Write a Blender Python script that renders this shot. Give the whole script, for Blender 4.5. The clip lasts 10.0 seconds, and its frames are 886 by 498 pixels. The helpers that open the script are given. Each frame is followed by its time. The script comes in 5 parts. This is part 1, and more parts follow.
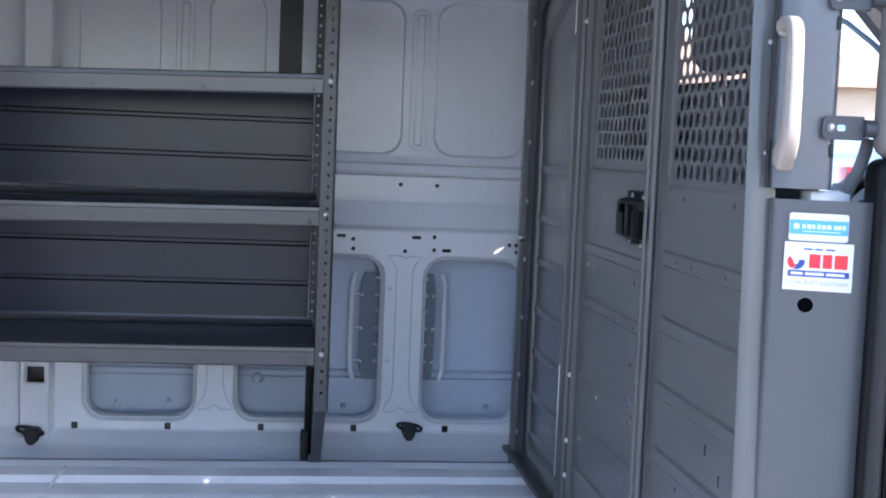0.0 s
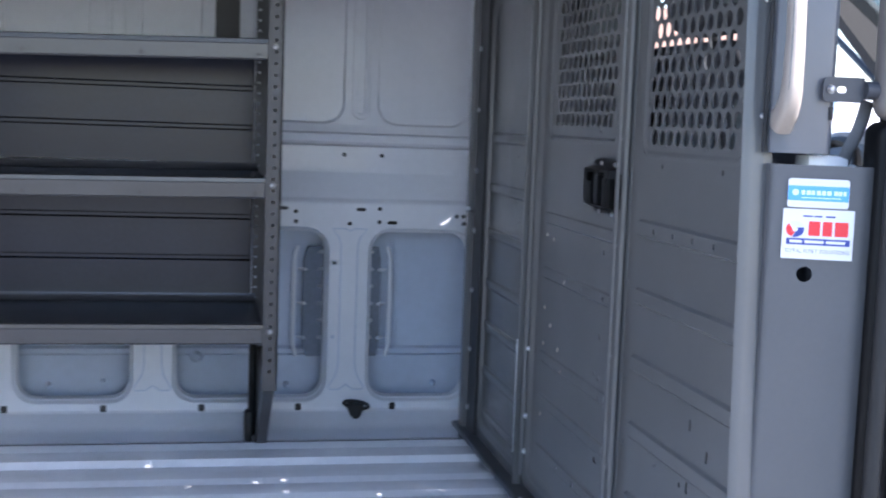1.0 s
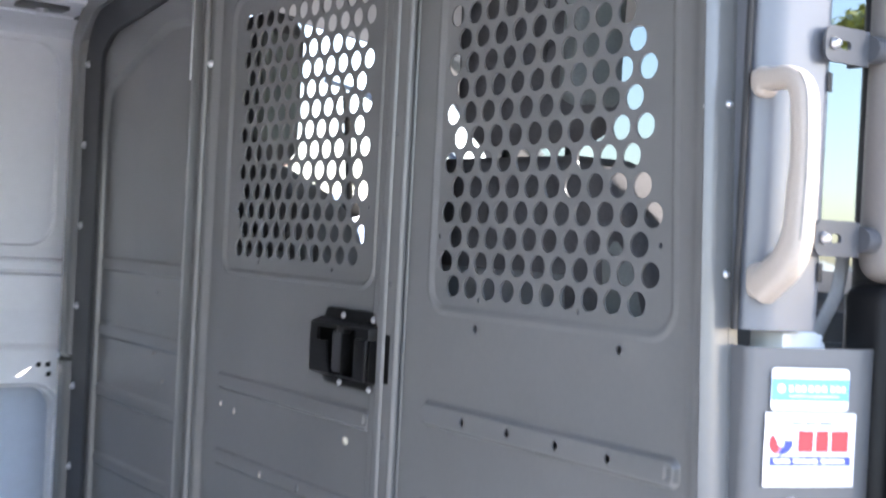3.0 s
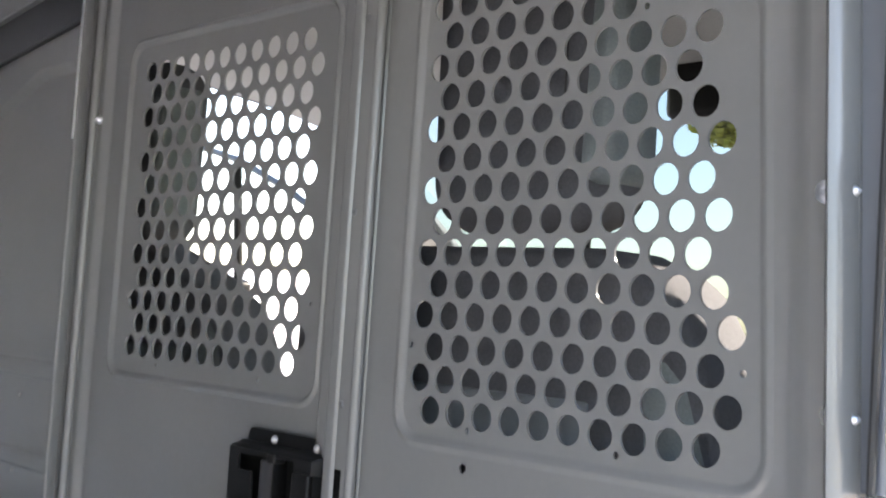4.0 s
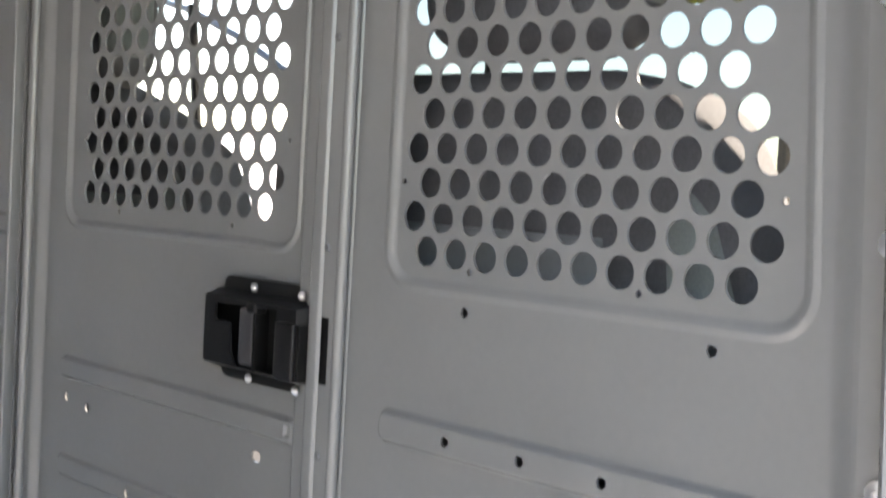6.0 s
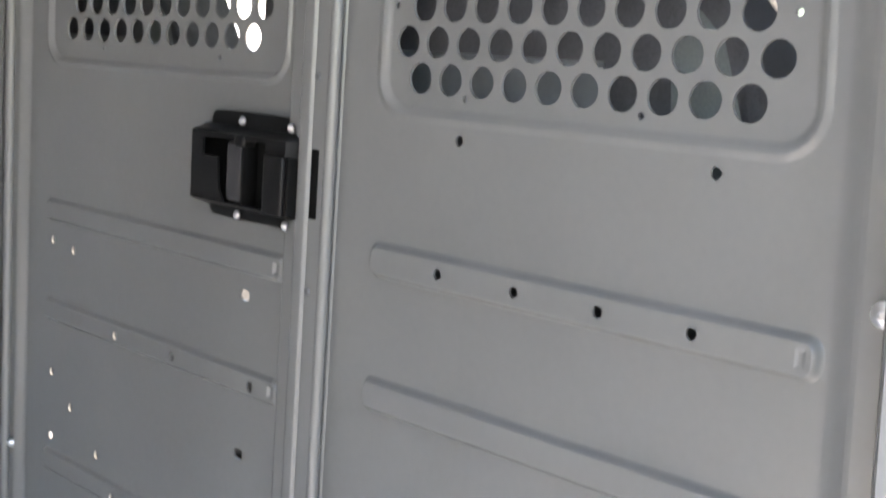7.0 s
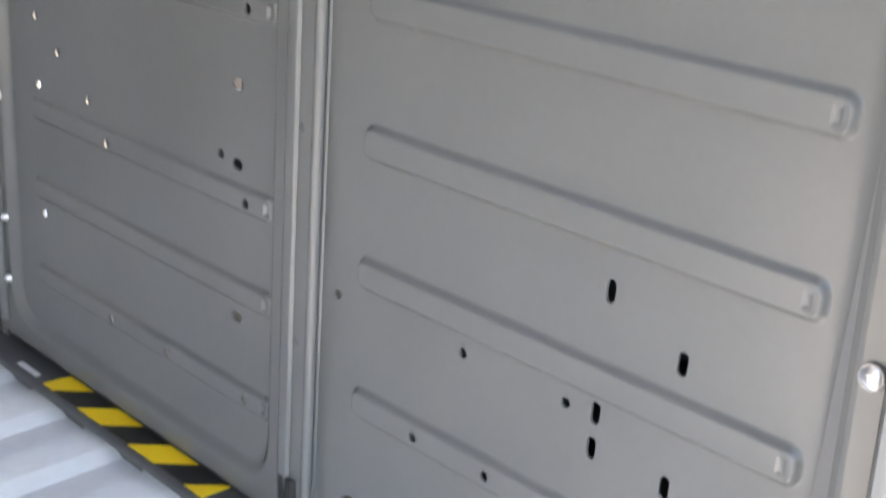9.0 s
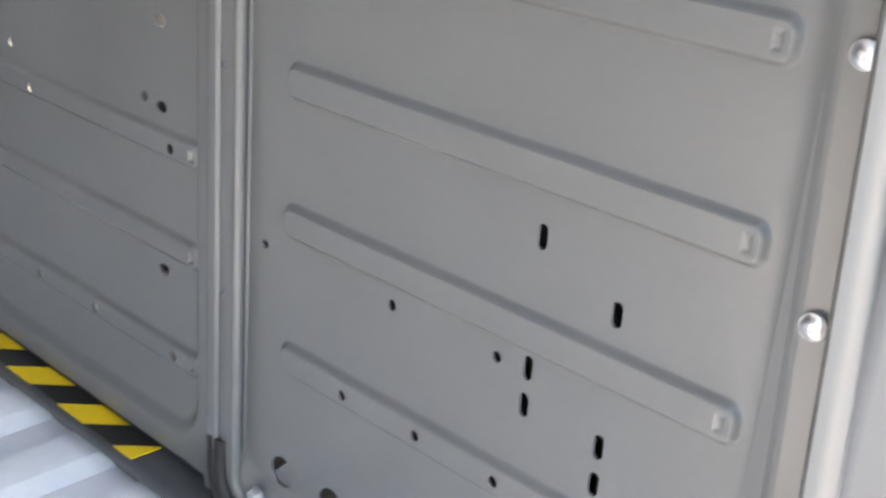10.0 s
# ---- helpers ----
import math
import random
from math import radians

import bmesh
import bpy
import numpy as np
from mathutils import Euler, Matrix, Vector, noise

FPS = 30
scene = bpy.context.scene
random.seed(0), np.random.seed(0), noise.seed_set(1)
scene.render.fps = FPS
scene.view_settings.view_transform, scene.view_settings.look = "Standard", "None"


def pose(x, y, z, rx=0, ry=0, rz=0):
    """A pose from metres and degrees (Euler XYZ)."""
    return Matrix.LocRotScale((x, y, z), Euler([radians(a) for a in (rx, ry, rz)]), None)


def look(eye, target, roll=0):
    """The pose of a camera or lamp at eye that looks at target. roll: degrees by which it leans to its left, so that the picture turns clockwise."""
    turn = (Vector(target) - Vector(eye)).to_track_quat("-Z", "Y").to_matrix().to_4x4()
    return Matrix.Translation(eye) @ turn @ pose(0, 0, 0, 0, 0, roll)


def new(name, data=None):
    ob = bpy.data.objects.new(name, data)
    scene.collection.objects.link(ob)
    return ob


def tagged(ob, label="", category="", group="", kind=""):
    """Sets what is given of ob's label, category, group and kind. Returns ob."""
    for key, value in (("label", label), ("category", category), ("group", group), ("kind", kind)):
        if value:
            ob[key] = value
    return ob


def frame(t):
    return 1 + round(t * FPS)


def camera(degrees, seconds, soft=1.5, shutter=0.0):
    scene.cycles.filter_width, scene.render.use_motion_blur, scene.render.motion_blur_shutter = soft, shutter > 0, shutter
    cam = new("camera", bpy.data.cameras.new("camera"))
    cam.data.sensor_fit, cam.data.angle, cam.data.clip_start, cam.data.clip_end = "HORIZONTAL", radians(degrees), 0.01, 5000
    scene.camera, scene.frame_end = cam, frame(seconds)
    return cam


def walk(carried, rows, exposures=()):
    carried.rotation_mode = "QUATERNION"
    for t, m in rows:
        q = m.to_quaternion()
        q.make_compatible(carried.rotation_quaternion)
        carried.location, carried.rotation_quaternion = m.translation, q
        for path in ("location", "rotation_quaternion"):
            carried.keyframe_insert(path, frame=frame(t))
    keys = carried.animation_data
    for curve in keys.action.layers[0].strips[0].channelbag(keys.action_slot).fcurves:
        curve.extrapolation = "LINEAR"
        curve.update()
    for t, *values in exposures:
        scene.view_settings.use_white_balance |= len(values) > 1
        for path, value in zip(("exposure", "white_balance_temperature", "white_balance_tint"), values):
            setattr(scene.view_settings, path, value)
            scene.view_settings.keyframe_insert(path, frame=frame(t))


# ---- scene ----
cam = camera(40.0, 10.0, 1.9, 0.5)
PATH = [
    (0, (-0.675, -1.749, 0.937), (-0.425, 0.229, 0.77), 2.3),
    (0.5, (-0.708, -1.721, 0.938), (-0.428, 0.251, 0.759), 2.5),
    (1, (-0.757, -1.636, 0.922), (-0.364, 0.315, 0.716), 2.1),
    (1.5, (-0.764, -1.46, 0.914), (-0.217, 0.457, 0.759), 3.0),
    (2, (-0.75, -1.242, 0.927), (-0.081, 0.64, 0.837), 4.3),
    (2.5, (-0.788, -1.036, 0.933), (0.125, 0.743, 0.881), 3.7),
    (2.8, (-0.851, -0.915, 0.974), (0.246, 0.757, 0.926), 1.6),
    (3, (-0.871, -0.841, 0.964), (0.3, 0.78, 0.952), 2.9),
    (3.2, (-0.859, -0.76, 0.965), (0.358, 0.827, 0.986), 3.4),
    (4.3, (-0.764, -0.457, 1.004), (0.625, 0.977, 1.131), 3.4),
    (4.5, (-0.762, -0.441, 1.006), (0.644, 0.978, 1.12), 3.1),
    (5, (-0.759, -0.43, 1.003), (0.654, 0.982, 1.112), 3.0),
    (5.5, (-0.757, -0.42, 0.989), (0.666, 0.985, 1.016), 3.0),
    (5.7, (-0.751, -0.414, 0.981), (0.673, 0.991, 0.952), 3.0),
    (6.8, (-0.716, -0.392, 0.929), (0.706, 0.992, 0.677), 3.9),
    (7, (-0.713, -0.388, 0.92), (0.708, 0.989, 0.628), 3.9),
    (7.5, (-0.707, -0.381, 0.901), (0.71, 0.979, 0.525), 3.8),
    (8, (-0.703, -0.373, 0.88), (0.71, 0.966, 0.417), 3.9),
    (8.5, (-0.694, -0.362, 0.842), (0.702, 0.947, 0.258), 4.5),
    (9, (-0.69, -0.348, 0.8), (0.684, 0.922, 0.092), 4.3),
    (9.5, (-0.674, -0.341, 0.776), (0.682, 0.898, -0.015), 4.3),
    (10, (-0.618, -0.346, 0.766), (0.758, 0.891, 0.008), 4.7),
]
EXPOSURES = [(0, 2.27, 5900, 18), (1.0, 2.17, 5850, 18), (1.5, 2.17, 5850, 18), (2.0, 2.54, 6050, 17), (3.0, 3.18, 6550, 16.5), (4.3, 3.25, 7200, 15), (7.5, 3.55, 7600, 15), (10, 3.45, 7800, 15)]
walk(cam, [(t, look(eye, target, roll)) for t, eye, target, roll in PATH], EXPOSURES)

from mathutils import geometry

# ------------------------------------------------------------------ light
SUN_DIR = Vector((1.37, -0.81, 1.0)).normalized()
world = bpy.data.worlds.new("sky")
scene.world = world
world.use_nodes = True
wn = world.node_tree
sky = wn.nodes.new("ShaderNodeTexSky")
sky.sky_type = "NISHITA"
sky.sun_disc = False
sky.sun_elevation = math.asin(SUN_DIR.z)
sky.sun_rotation = math.atan2(SUN_DIR.x, SUN_DIR.y)
wn.links.new(sky.outputs[0], wn.nodes["Background"].inputs[0])
wn.nodes["Background"].inputs[1].default_value = 0.15
sun_data = bpy.data.lights.new("sun", "SUN")
sun_data.energy, sun_data.angle, sun_data.color = 3.0, radians(0.53), (1.0, 0.94, 0.86)
sun = new("sun", sun_data)
sun.matrix_world = look(SUN_DIR * 30, (0, 0, 0))


# ------------------------------------------------------------------ materials
def material(name, color, rough=0.5, metal=0.0, grain=0.04, scale=60.0, bump=0.02, stain=0.06, stain_scale=3.0, coat=0.0, rough_var=0.08,
             random_tint=0.0, spec=0.5, bump_scale=None):
    """A surface with colour grain, larger stains, roughness wear and a fine relief."""
    m = bpy.data.materials.new(name)
    m.use_nodes = True
    nt = m.node_tree
    N, L = nt.nodes, nt.links
    b = N["Principled BSDF"]
    b.inputs["Metallic"].default_value = metal
    b.inputs["Specular IOR Level"].default_value = spec
    b.inputs["Coat Weight"].default_value = coat
    b.inputs["Coat Roughness"].default_value = 0.12
    co = N.new("ShaderNodeTexCoord")
    fine = N.new("ShaderNodeTexNoise")
    fine.inputs["Scale"].default_value, fine.inputs["Detail"].default_value = scale, 4
    broad = N.new("ShaderNodeTexNoise")
    broad.inputs["Scale"].default_value, broad.inputs["Detail"].default_value = stain_scale, 5
    for n in (fine, broad):
        L.new(co.outputs["Object"], n.inputs["Vector"])

    def span(source, low, high):
        r = N.new("ShaderNodeMapRange")
        r.inputs["From Min"].default_value, r.inputs["From Max"].default_value = 0.3, 0.7
        r.inputs["To Min"].default_value, r.inputs["To Max"].default_value = low, high
        L.new(source, r.inputs["Value"])
        return r.outputs[0]

    f, g = span(fine.outputs["Fac"], 1 - grain, 1 + grain), span(broad.outputs["Fac"], 1 - stain, 1 + stain)
    mul = N.new("ShaderNodeMath")
    mul.operation = "MULTIPLY"
    L.new(f, mul.inputs[0]), L.new(g, mul.inputs[1])
    value = mul.outputs[0]
    if random_tint:
        info = N.new("ShaderNodeObjectInfo")
        r = N.new("ShaderNodeMapRange")
        r.inputs["To Min"].default_value, r.inputs["To Max"].default_value = 1 - random_tint, 1 + random_tint
        L.new(info.outputs["Random"], r.inputs["Value"])
        mul2 = N.new("ShaderNodeMath")
        mul2.operation = "MULTIPLY"
        L.new(value, mul2.inputs[0]), L.new(r.outputs[0], mul2.inputs[1])
        value = mul2.outputs[0]
    tint = N.new("ShaderNodeVectorMath")
    tint.operation = "SCALE"
    tint.inputs[0].default_value = color
    L.new(value, tint.inputs["Scale"])
    L.new(tint.outputs[0], b.inputs["Base Color"])
    low, high = (max(0.285, rough - rough_var), rough + rough_var) if rough >= 0.275 else (max(0.02, rough - rough_var), min(0.265, rough + rough_var))
    L.new(span(broad.outputs["Fac"], low, high), b.inputs["Roughness"])
    if bump:
        rel = N.new("ShaderNodeTexNoise")
        rel.inputs["Scale"].default_value, rel.inputs["Detail"].default_value = bump_scale or scale * 4, 3
        L.new(co.outputs["Object"], rel.inputs["Vector"])
        bp = N.new("ShaderNodeBump")
        bp.inputs["Strength"].default_value, bp.inputs["Distance"].default_value = bump, 0.002
        L.new(rel.outputs["Fac"], bp.inputs["Height"])
        L.new(bp.outputs[0], b.inputs["Normal"])
    return m


def glass(name, color=(0.86, 0.97, 0.95)):
    m = bpy.data.materials.new(name)
    m.use_nodes = True
    N, L = m.node_tree.nodes, m.node_tree.links
    N.remove(N["Principled BSDF"])
    fres = N.new("ShaderNodeFresnel")
    fres.inputs["IOR"].default_value = 1.45
    clear, gloss, mix = N.new("ShaderNodeBsdfTransparent"), N.new("ShaderNodeBsdfGlossy"), N.new("ShaderNodeMixShader")
    clear.inputs["Color"].default_value = (*color, 1)
    gloss.inputs["Roughness"].default_value = 0.02
    L.new(fres.outputs[0], mix.inputs[0]), L.new(clear.outputs[0], mix.inputs[1]), L.new(gloss.outputs[0], mix.inputs[2])
    L.new(mix.outputs[0], N["Material Output"].inputs["Surface"])
    return m


GREY = material("grey_powder_coat", (0.118, 0.1195, 0.119), 0.22, spec=0.5, grain=0.015, scale=140, bump=0.05, stain=0.05, stain_scale=4, rough_var=0.03, bump_scale=900)
# Shelf back panels: base darkened, with the sky's blue reflection put into the colour.
BACK_SKY_SHEEN = material("back_panel_sky_sheen", (0.013, 0.017, 0.030), 0.24, spec=0.36, rough_var=0.02, grain=0.05, scale=90, bump=0.03, stain=0.12, stain_scale=4)
TRAY_GREY = material("shelf_tray_coat", (0.050, 0.051, 0.055), 0.235, spec=0.6, rough_var=0.02, grain=0.03, scale=120, bump=0.04, stain=0.06, stain_scale=5, bump_scale=900)
SHELF_GREY = material("shelf_powder_coat", (0.044, 0.044, 0.047), 0.31, spec=0.45, rough_var=0.02, grain=0.03, scale=120, bump=0.05, stain=0.06, stain_scale=5, bump_scale=900)
PAINT = material("van_body_paint", (0.64, 0.655, 0.685), 0.31, grain=0.02, scale=50, bump=0.03, stain=0.05, stain_scale=3, coat=0.3)
FLOOR_PAINT = material("floor_paint", (0.76, 0.77, 0.79), 0.24, grain=0.03, scale=60, bump=0.03, stain=0.07, stain_scale=6, coat=0.5, rough_var=0.02)
EDGE_WHITE = material("edge_strip_paint", (0.84, 0.85, 0.86), 0.16, grain=0.02, scale=60, bump=0.02, stain=0.04, coat=0.6, rough_var=0.02)
OUTER_SKIN = material("outer_skin_primer", (0.46, 0.52, 0.62), 0.32, grain=0.03, scale=40, bump=0.05, stain=0.08)
# Dark blue-grey of the wall stiffeners, with their shadow crescent put into the colour.
STRIP_SHADE = material("stiffener_shade", (0.17, 0.19, 0.23), 0.7, grain=0.1, scale=90, bump=0.3)
BLACK_PLASTIC = material("black_plastic", (0.006, 0.006, 0.0064), 0.42, spec=0.16, grain=0.08, scale=200, bump=0.1, stain=0.1)
BLACK_RUBBER = material("black_rubber", (0.009, 0.009, 0.0095), 0.62, grain=0.1, scale=120, bump=0.2, stain=0.15)
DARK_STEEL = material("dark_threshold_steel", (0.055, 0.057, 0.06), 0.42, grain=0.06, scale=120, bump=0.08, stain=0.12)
ZINC = material("zinc_plate", (0.56, 0.57, 0.59), 0.30, metal=1.0, grain=0.06, scale=300, bump=0.05)
HANDLE = material("warm_grey_plastic", (0.31, 0.272, 0.236), 0.40, grain=0.03, scale=220, bump=0.06, stain=0.05)
TRIM = material("beige_trim", (0.17, 0.155, 0.145), 0.55, grain=0.04, scale=260, bump=0.15)
SEAT = material("grey_seat_cloth", (0.055, 0.057, 0.063), 0.85, grain=0.18, scale=420, bump=0.5, stain=0.1)
SEAT_PANEL = material("seat_side_plastic", (0.10, 0.11, 0.115), 0.4, grain=0.05, scale=200, bump=0.1)
CAB_PLASTIC = material("dark_dash_plastic", (0.03, 0.031, 0.033), 0.55, grain=0.1, scale=240, bump=0.25)
HEADLINER = material("headliner_cloth", (0.42, 0.41, 0.39), 0.9, grain=0.08, scale=300, bump=0.3)
STICKER = material("white_sticker", (0.66, 0.66, 0.67), 0.3, grain=0.01, scale=80, bump=0.0, stain=0.02)
BLUE_INK = material("blue_ink", (0.10, 0.36, 0.78), 0.3, grain=0.01, bump=0.0, stain=0.02)
PALE_BLUE = material("pale_blue_ink", (0.62, 0.78, 0.93), 0.3, grain=0.01, bump=0.0, stain=0.02)
RED_INK = material("red_ink", (0.70, 0.03, 0.04), 0.3, grain=0.01, bump=0.0, stain=0.02)
NAVY_INK = material("navy_ink", (0.03, 0.05, 0.26), 0.3, grain=0.01, bump=0.0, stain=0.02)
GREY_INK = material("grey_ink", (0.22, 0.23, 0.27), 0.3, grain=0.01, bump=0.0, stain=0.02)
TAPE_YELLOW = material("yellow_tape", (0.80, 0.53, 0.02), 0.42, grain=0.04, scale=150, bump=0.05, stain=0.08, stain_scale=12)
# Black of the tape stripes, also painted as shade behind the wall holes.
TAPE_SHADE_BLACK = material("black_tape_and_shade", (0.016, 0.016, 0.016), 0.42, grain=0.1, scale=150, bump=0.05, stain=0.1)
CONCRETE = material("pale_concrete", (0.25, 0.243, 0.23), 0.9, grain=0.12, scale=14, bump=0.4, stain=0.16, stain_scale=0.35)
WHITE_PAINT = material("white_vehicle_paint", (0.80, 0.81, 0.82), 0.25, grain=0.01, bump=0.0, stain=0.03, coat=0.5)
RED_LENS = material("red_lens", (0.55, 0.02, 0.015), 0.15, grain=0.05, bump=0.0, coat=0.5)
STUCCO = material("tan_stucco", (0.55, 0.45, 0.34), 0.9, grain=0.08, scale=20, bump=0.3)
ROOF_TILE = material("clay_roof", (0.36, 0.22, 0.15), 0.85, grain=0.15, scale=12, bump=0.4)
DARK_GLASS = material("dark_glass", (0.02, 0.024, 0.028), 0.06, grain=0.0, bump=0.0, stain=0.0, rough_var=0.01)
BARK = material("bark", (0.14, 0.10, 0.07), 0.9, grain=0.3, scale=25, bump=0.8)
LEAF = material("leaf_yellow_green", (0.46, 0.44, 0.075), 0.6, grain=0.3, scale=6, bump=0.0, stain=0.2, stain_scale=1.5)
# Darker copy of the grey powder coat, shading the pillar cover by colour.
GREY_SHADED = material("grey_powder_coat_shaded", (0.094, 0.096, 0.100), 0.40, spec=0.35, grain=0.02, scale=140, bump=0.06, stain=0.06, stain_scale=4, bump_scale=900)
STRAP_GREY = material("strap_webbing", (0.13, 0.135, 0.14), 0.7, grain=0.1, scale=400, bump=0.3)
BRACKET_GREY = material("bracket_coat", (0.052, 0.055, 0.062), 0.40, spec=0.35, grain=0.04, scale=160, bump=0.05, stain=0.08)
PILLAR_PAINT = material("pillar_paint", (0.098, 0.105, 0.118), 0.38, grain=0.02, scale=60, bump=0.03, stain=0.05, coat=0.2)
SEAT_SIDE = material("seat_side_cloth", (0.125, 0.145, 0.145), 0.8, grain=0.12, scale=420, bump=0.4, stain=0.08)
# Near-black that puts the shade of the latch openings into colour.
RECESS_SHADE = material("recess_shade", (0.003, 0.003, 0.003), 0.6, spec=0.1, grain=0.1, scale=200, bump=0.05)
PULL_GREY = material("pull_grey_plastic", (0.026, 0.026, 0.028), 0.45, spec=0.25, grain=0.06, scale=200, bump=0.05)
DARK_ANGLE = material("dark_angle_coating", (0.022, 0.023, 0.025), 0.38, spec=0.35, grain=0.08, scale=120, bump=0.06, stain=0.12)
GLASS = glass("window_glass", (0.52, 0.60, 0.62))
SCREEN_GLASS = glass("windscreen_glass", (0.135, 0.157, 0.163))


# ------------------------------------------------------------------ mesh helpers
def link(name, bm, mat, parent=None, label="", smooth=True, sharp=35, weighted=False):
    me = bpy.data.meshes.new(name)
    bm.normal_update()
    bm.to_mesh(me)
    bm.free()
    for one in mat if isinstance(mat, (list, tuple)) else [mat]:
        me.materials.append(one)
    if smooth:
        me.polygons.foreach_set("use_smooth", [True] * len(me.polygons))
        me.set_sharp_from_angle(angle=radians(sharp))
    ob = new(name, me)
    if parent:
        ob.parent = parent
    if label:
        ob["label"] = label
    if weighted:
        w = ob.modifiers.new("normals", "WEIGHTED_NORMAL")
        w.keep_sharp, w.weight = True, 100
    return ob


def part(name, bm, mat, parent, label="", **kw):
    return link(name, bm, mat, parent, label, **kw)


def thing(name, label, category, group="", kind="", at=(0, 0, 0)):
    ob = new(name)
    ob.location = at
    ob.empty_display_size = 0.05
    return tagged(ob, label, category, group, kind)


def box(lo, hi, bevel=0.0, seg=2, bm=None):
    """A block between two corners, with rounded edges."""
    b = bmesh.new()
    size, mid = [h - l for l, h in zip(lo, hi)], [(l + h) / 2 for l, h in zip(lo, hi)]
    bmesh.ops.create_cube(b, size=1, matrix=Matrix.LocRotScale(mid, None, size))
    if bevel:
        bmesh.ops.bevel(b, geom=b.edges[:], offset=min(bevel, 0.49 * min(size)), segments=seg, affect="EDGES", profile=0.5)
    return join(bm, b)


def join(bm, b):
    if bm is None:
        return b
    me = bpy.data.meshes.new("tmp")
    b.to_mesh(me)
    b.free()
    bm.from_mesh(me)
    bpy.data.meshes.remove(me)
    return bm


def tube(points, radius, seg=10, bm=None, cap=True, squash=1.0, up=(0, 0, 1)):
    """A bar of round (or flattened) section along points; radius may be a list."""
    b = bmesh.new()
    pts = [Vector(p) for p in points]
    rings = []
    for i, p in enumerate(pts):
        d = (pts[min(i + 1, len(pts) - 1)] - pts[max(i - 1, 0)]).normalized()
        side = d.cross(Vector(up))
        side = side.normalized() if side.length > 1e-4 else Vector((1, 0, 0))
        top = side.cross(d).normalized()
        r = radius[i] if isinstance(radius, (list, tuple)) else radius
        rings.append([b.verts.new(p + side * math.cos(a) * r + top * math.sin(a) * r * squash) for a in [2 * math.pi * k / seg for k in range(seg)]])
    for a, c in zip(rings, rings[1:]):
        for k in range(seg):
            b.faces.new((a[k], a[(k + 1) % seg], c[(k + 1) % seg], c[k]))
    if cap:
        b.faces.new(rings[0][::-1]), b.faces.new(rings[-1])
    bmesh.ops.recalc_face_normals(b, faces=b.faces[:])
    return join(bm, b)


def arc_path(points, rad, n=6):
    """A polyline with its inner corners rounded."""
    pts, out = [Vector(p) for p in points], []
    for i, p in enumerate(pts):
        if i in (0, len(pts) - 1):
            out.append(p)
            continue
        a, c = (pts[i - 1] - p), (pts[i + 1] - p)
        r = min(rad, 0.45 * a.length, 0.45 * c.length)
        p0, p2 = p + a.normalized() * r, p + c.normalized() * r
        for k in range(n + 1):
            s = k / n
            out.append(p0 * (1 - s) ** 2 + p * 2 * s * (1 - s) + p2 * s * s)
    return out


def extrude_plan(points, z0, z1, thick, bm=None):
    """An upright bent sheet along a line in plan, with thickness."""
    b = bmesh.new()
    pts = [Vector((p[0], p[1])) for p in points]
    cols = []
    for i, p in enumerate(pts):
        d = (pts[min(i + 1, len(pts) - 1)] - pts[max(i - 1, 0)]).normalized()
        n = Vector((-d.y, d.x)) * thick
        cols.append([b.verts.new((*(p + o), z)) for z in (z0, z1) for o in (Vector((0, 0)), n)])
    for a, c in zip(cols, cols[1:]):
        for i, j in ((0, 2), (2, 3), (3, 1), (1, 0)):
            b.faces.new((a[i], a[j], c[j], c[i]))
    b.faces.new([cols[0][k] for k in (0, 1, 3, 2)]), b.faces.new([cols[-1][k] for k in (0, 2, 3, 1)])
    bmesh.ops.recalc_face_normals(b, faces=b.faces[:])
    return join(bm, b)


def rounded(corners, rad, inset=0.0, n=6):
    """A convex polygon (anticlockwise), drawn in by inset, with round corners."""
    P = [Vector(c) for c in corners]
    k = len(P)
    lines = []
    for i in range(k):
        d = (P[(i + 1) % k] - P[i]).normalized()
        nrm = Vector((-d.y, d.x))
        lines.append((P[i] + nrm * inset, d))
    Q = []
    for i in range(k):
        (p, d), (q, e) = lines[i - 1], lines[i]
        s = ((q - p).x * e.y - (q - p).y * e.x) / (d.x * e.y - d.y * e.x)
        Q.append(p + d * s)
    r = max(rad - inset, 0.0008)
    out = []
    for i in range(k):
        a, c = Q[i - 1] - Q[i], Q[(i + 1) % k] - Q[i]
        half = a.angle(c) / 2
        cut = min(r / math.tan(half), 0.49 * a.length, 0.49 * c.length)
        rr = cut * math.tan(half)
        mid = Q[i] + (a.normalized() + c.normalized()).normalized() * (rr / math.sin(half))
        p0, p1 = Q[i] + a.normalized() * cut - mid, Q[i] + c.normalized() * cut - mid
        sweep = p0.angle_signed(p1) if p0.length > 1e-7 else 0
        for j in range(n + 1):
            t = -sweep * j / n
            out.append((mid.x + p0.x * math.cos(t) - p0.y * math.sin(t), mid.y + p0.x * math.sin(t) + p0.y * math.cos(t)))
    return out


def rect(u0, v0, u1, v1):
    return [(u0, v0), (u1, v0), (u1, v1), (u0, v1)]


def circle(u, v, r, n=14, ru=None):
    return [(u + (ru or r) * math.cos(2 * math.pi * k / n), v + r * math.sin(2 * math.pi * k / n)) for k in range(n)]


def slot(u, v, wu, wv, n=4):
    return rounded(rect(u - wu / 2, v - wv / 2, u + wu / 2, v + wv / 2), 0.499 * min(wu, wv), 0, n)


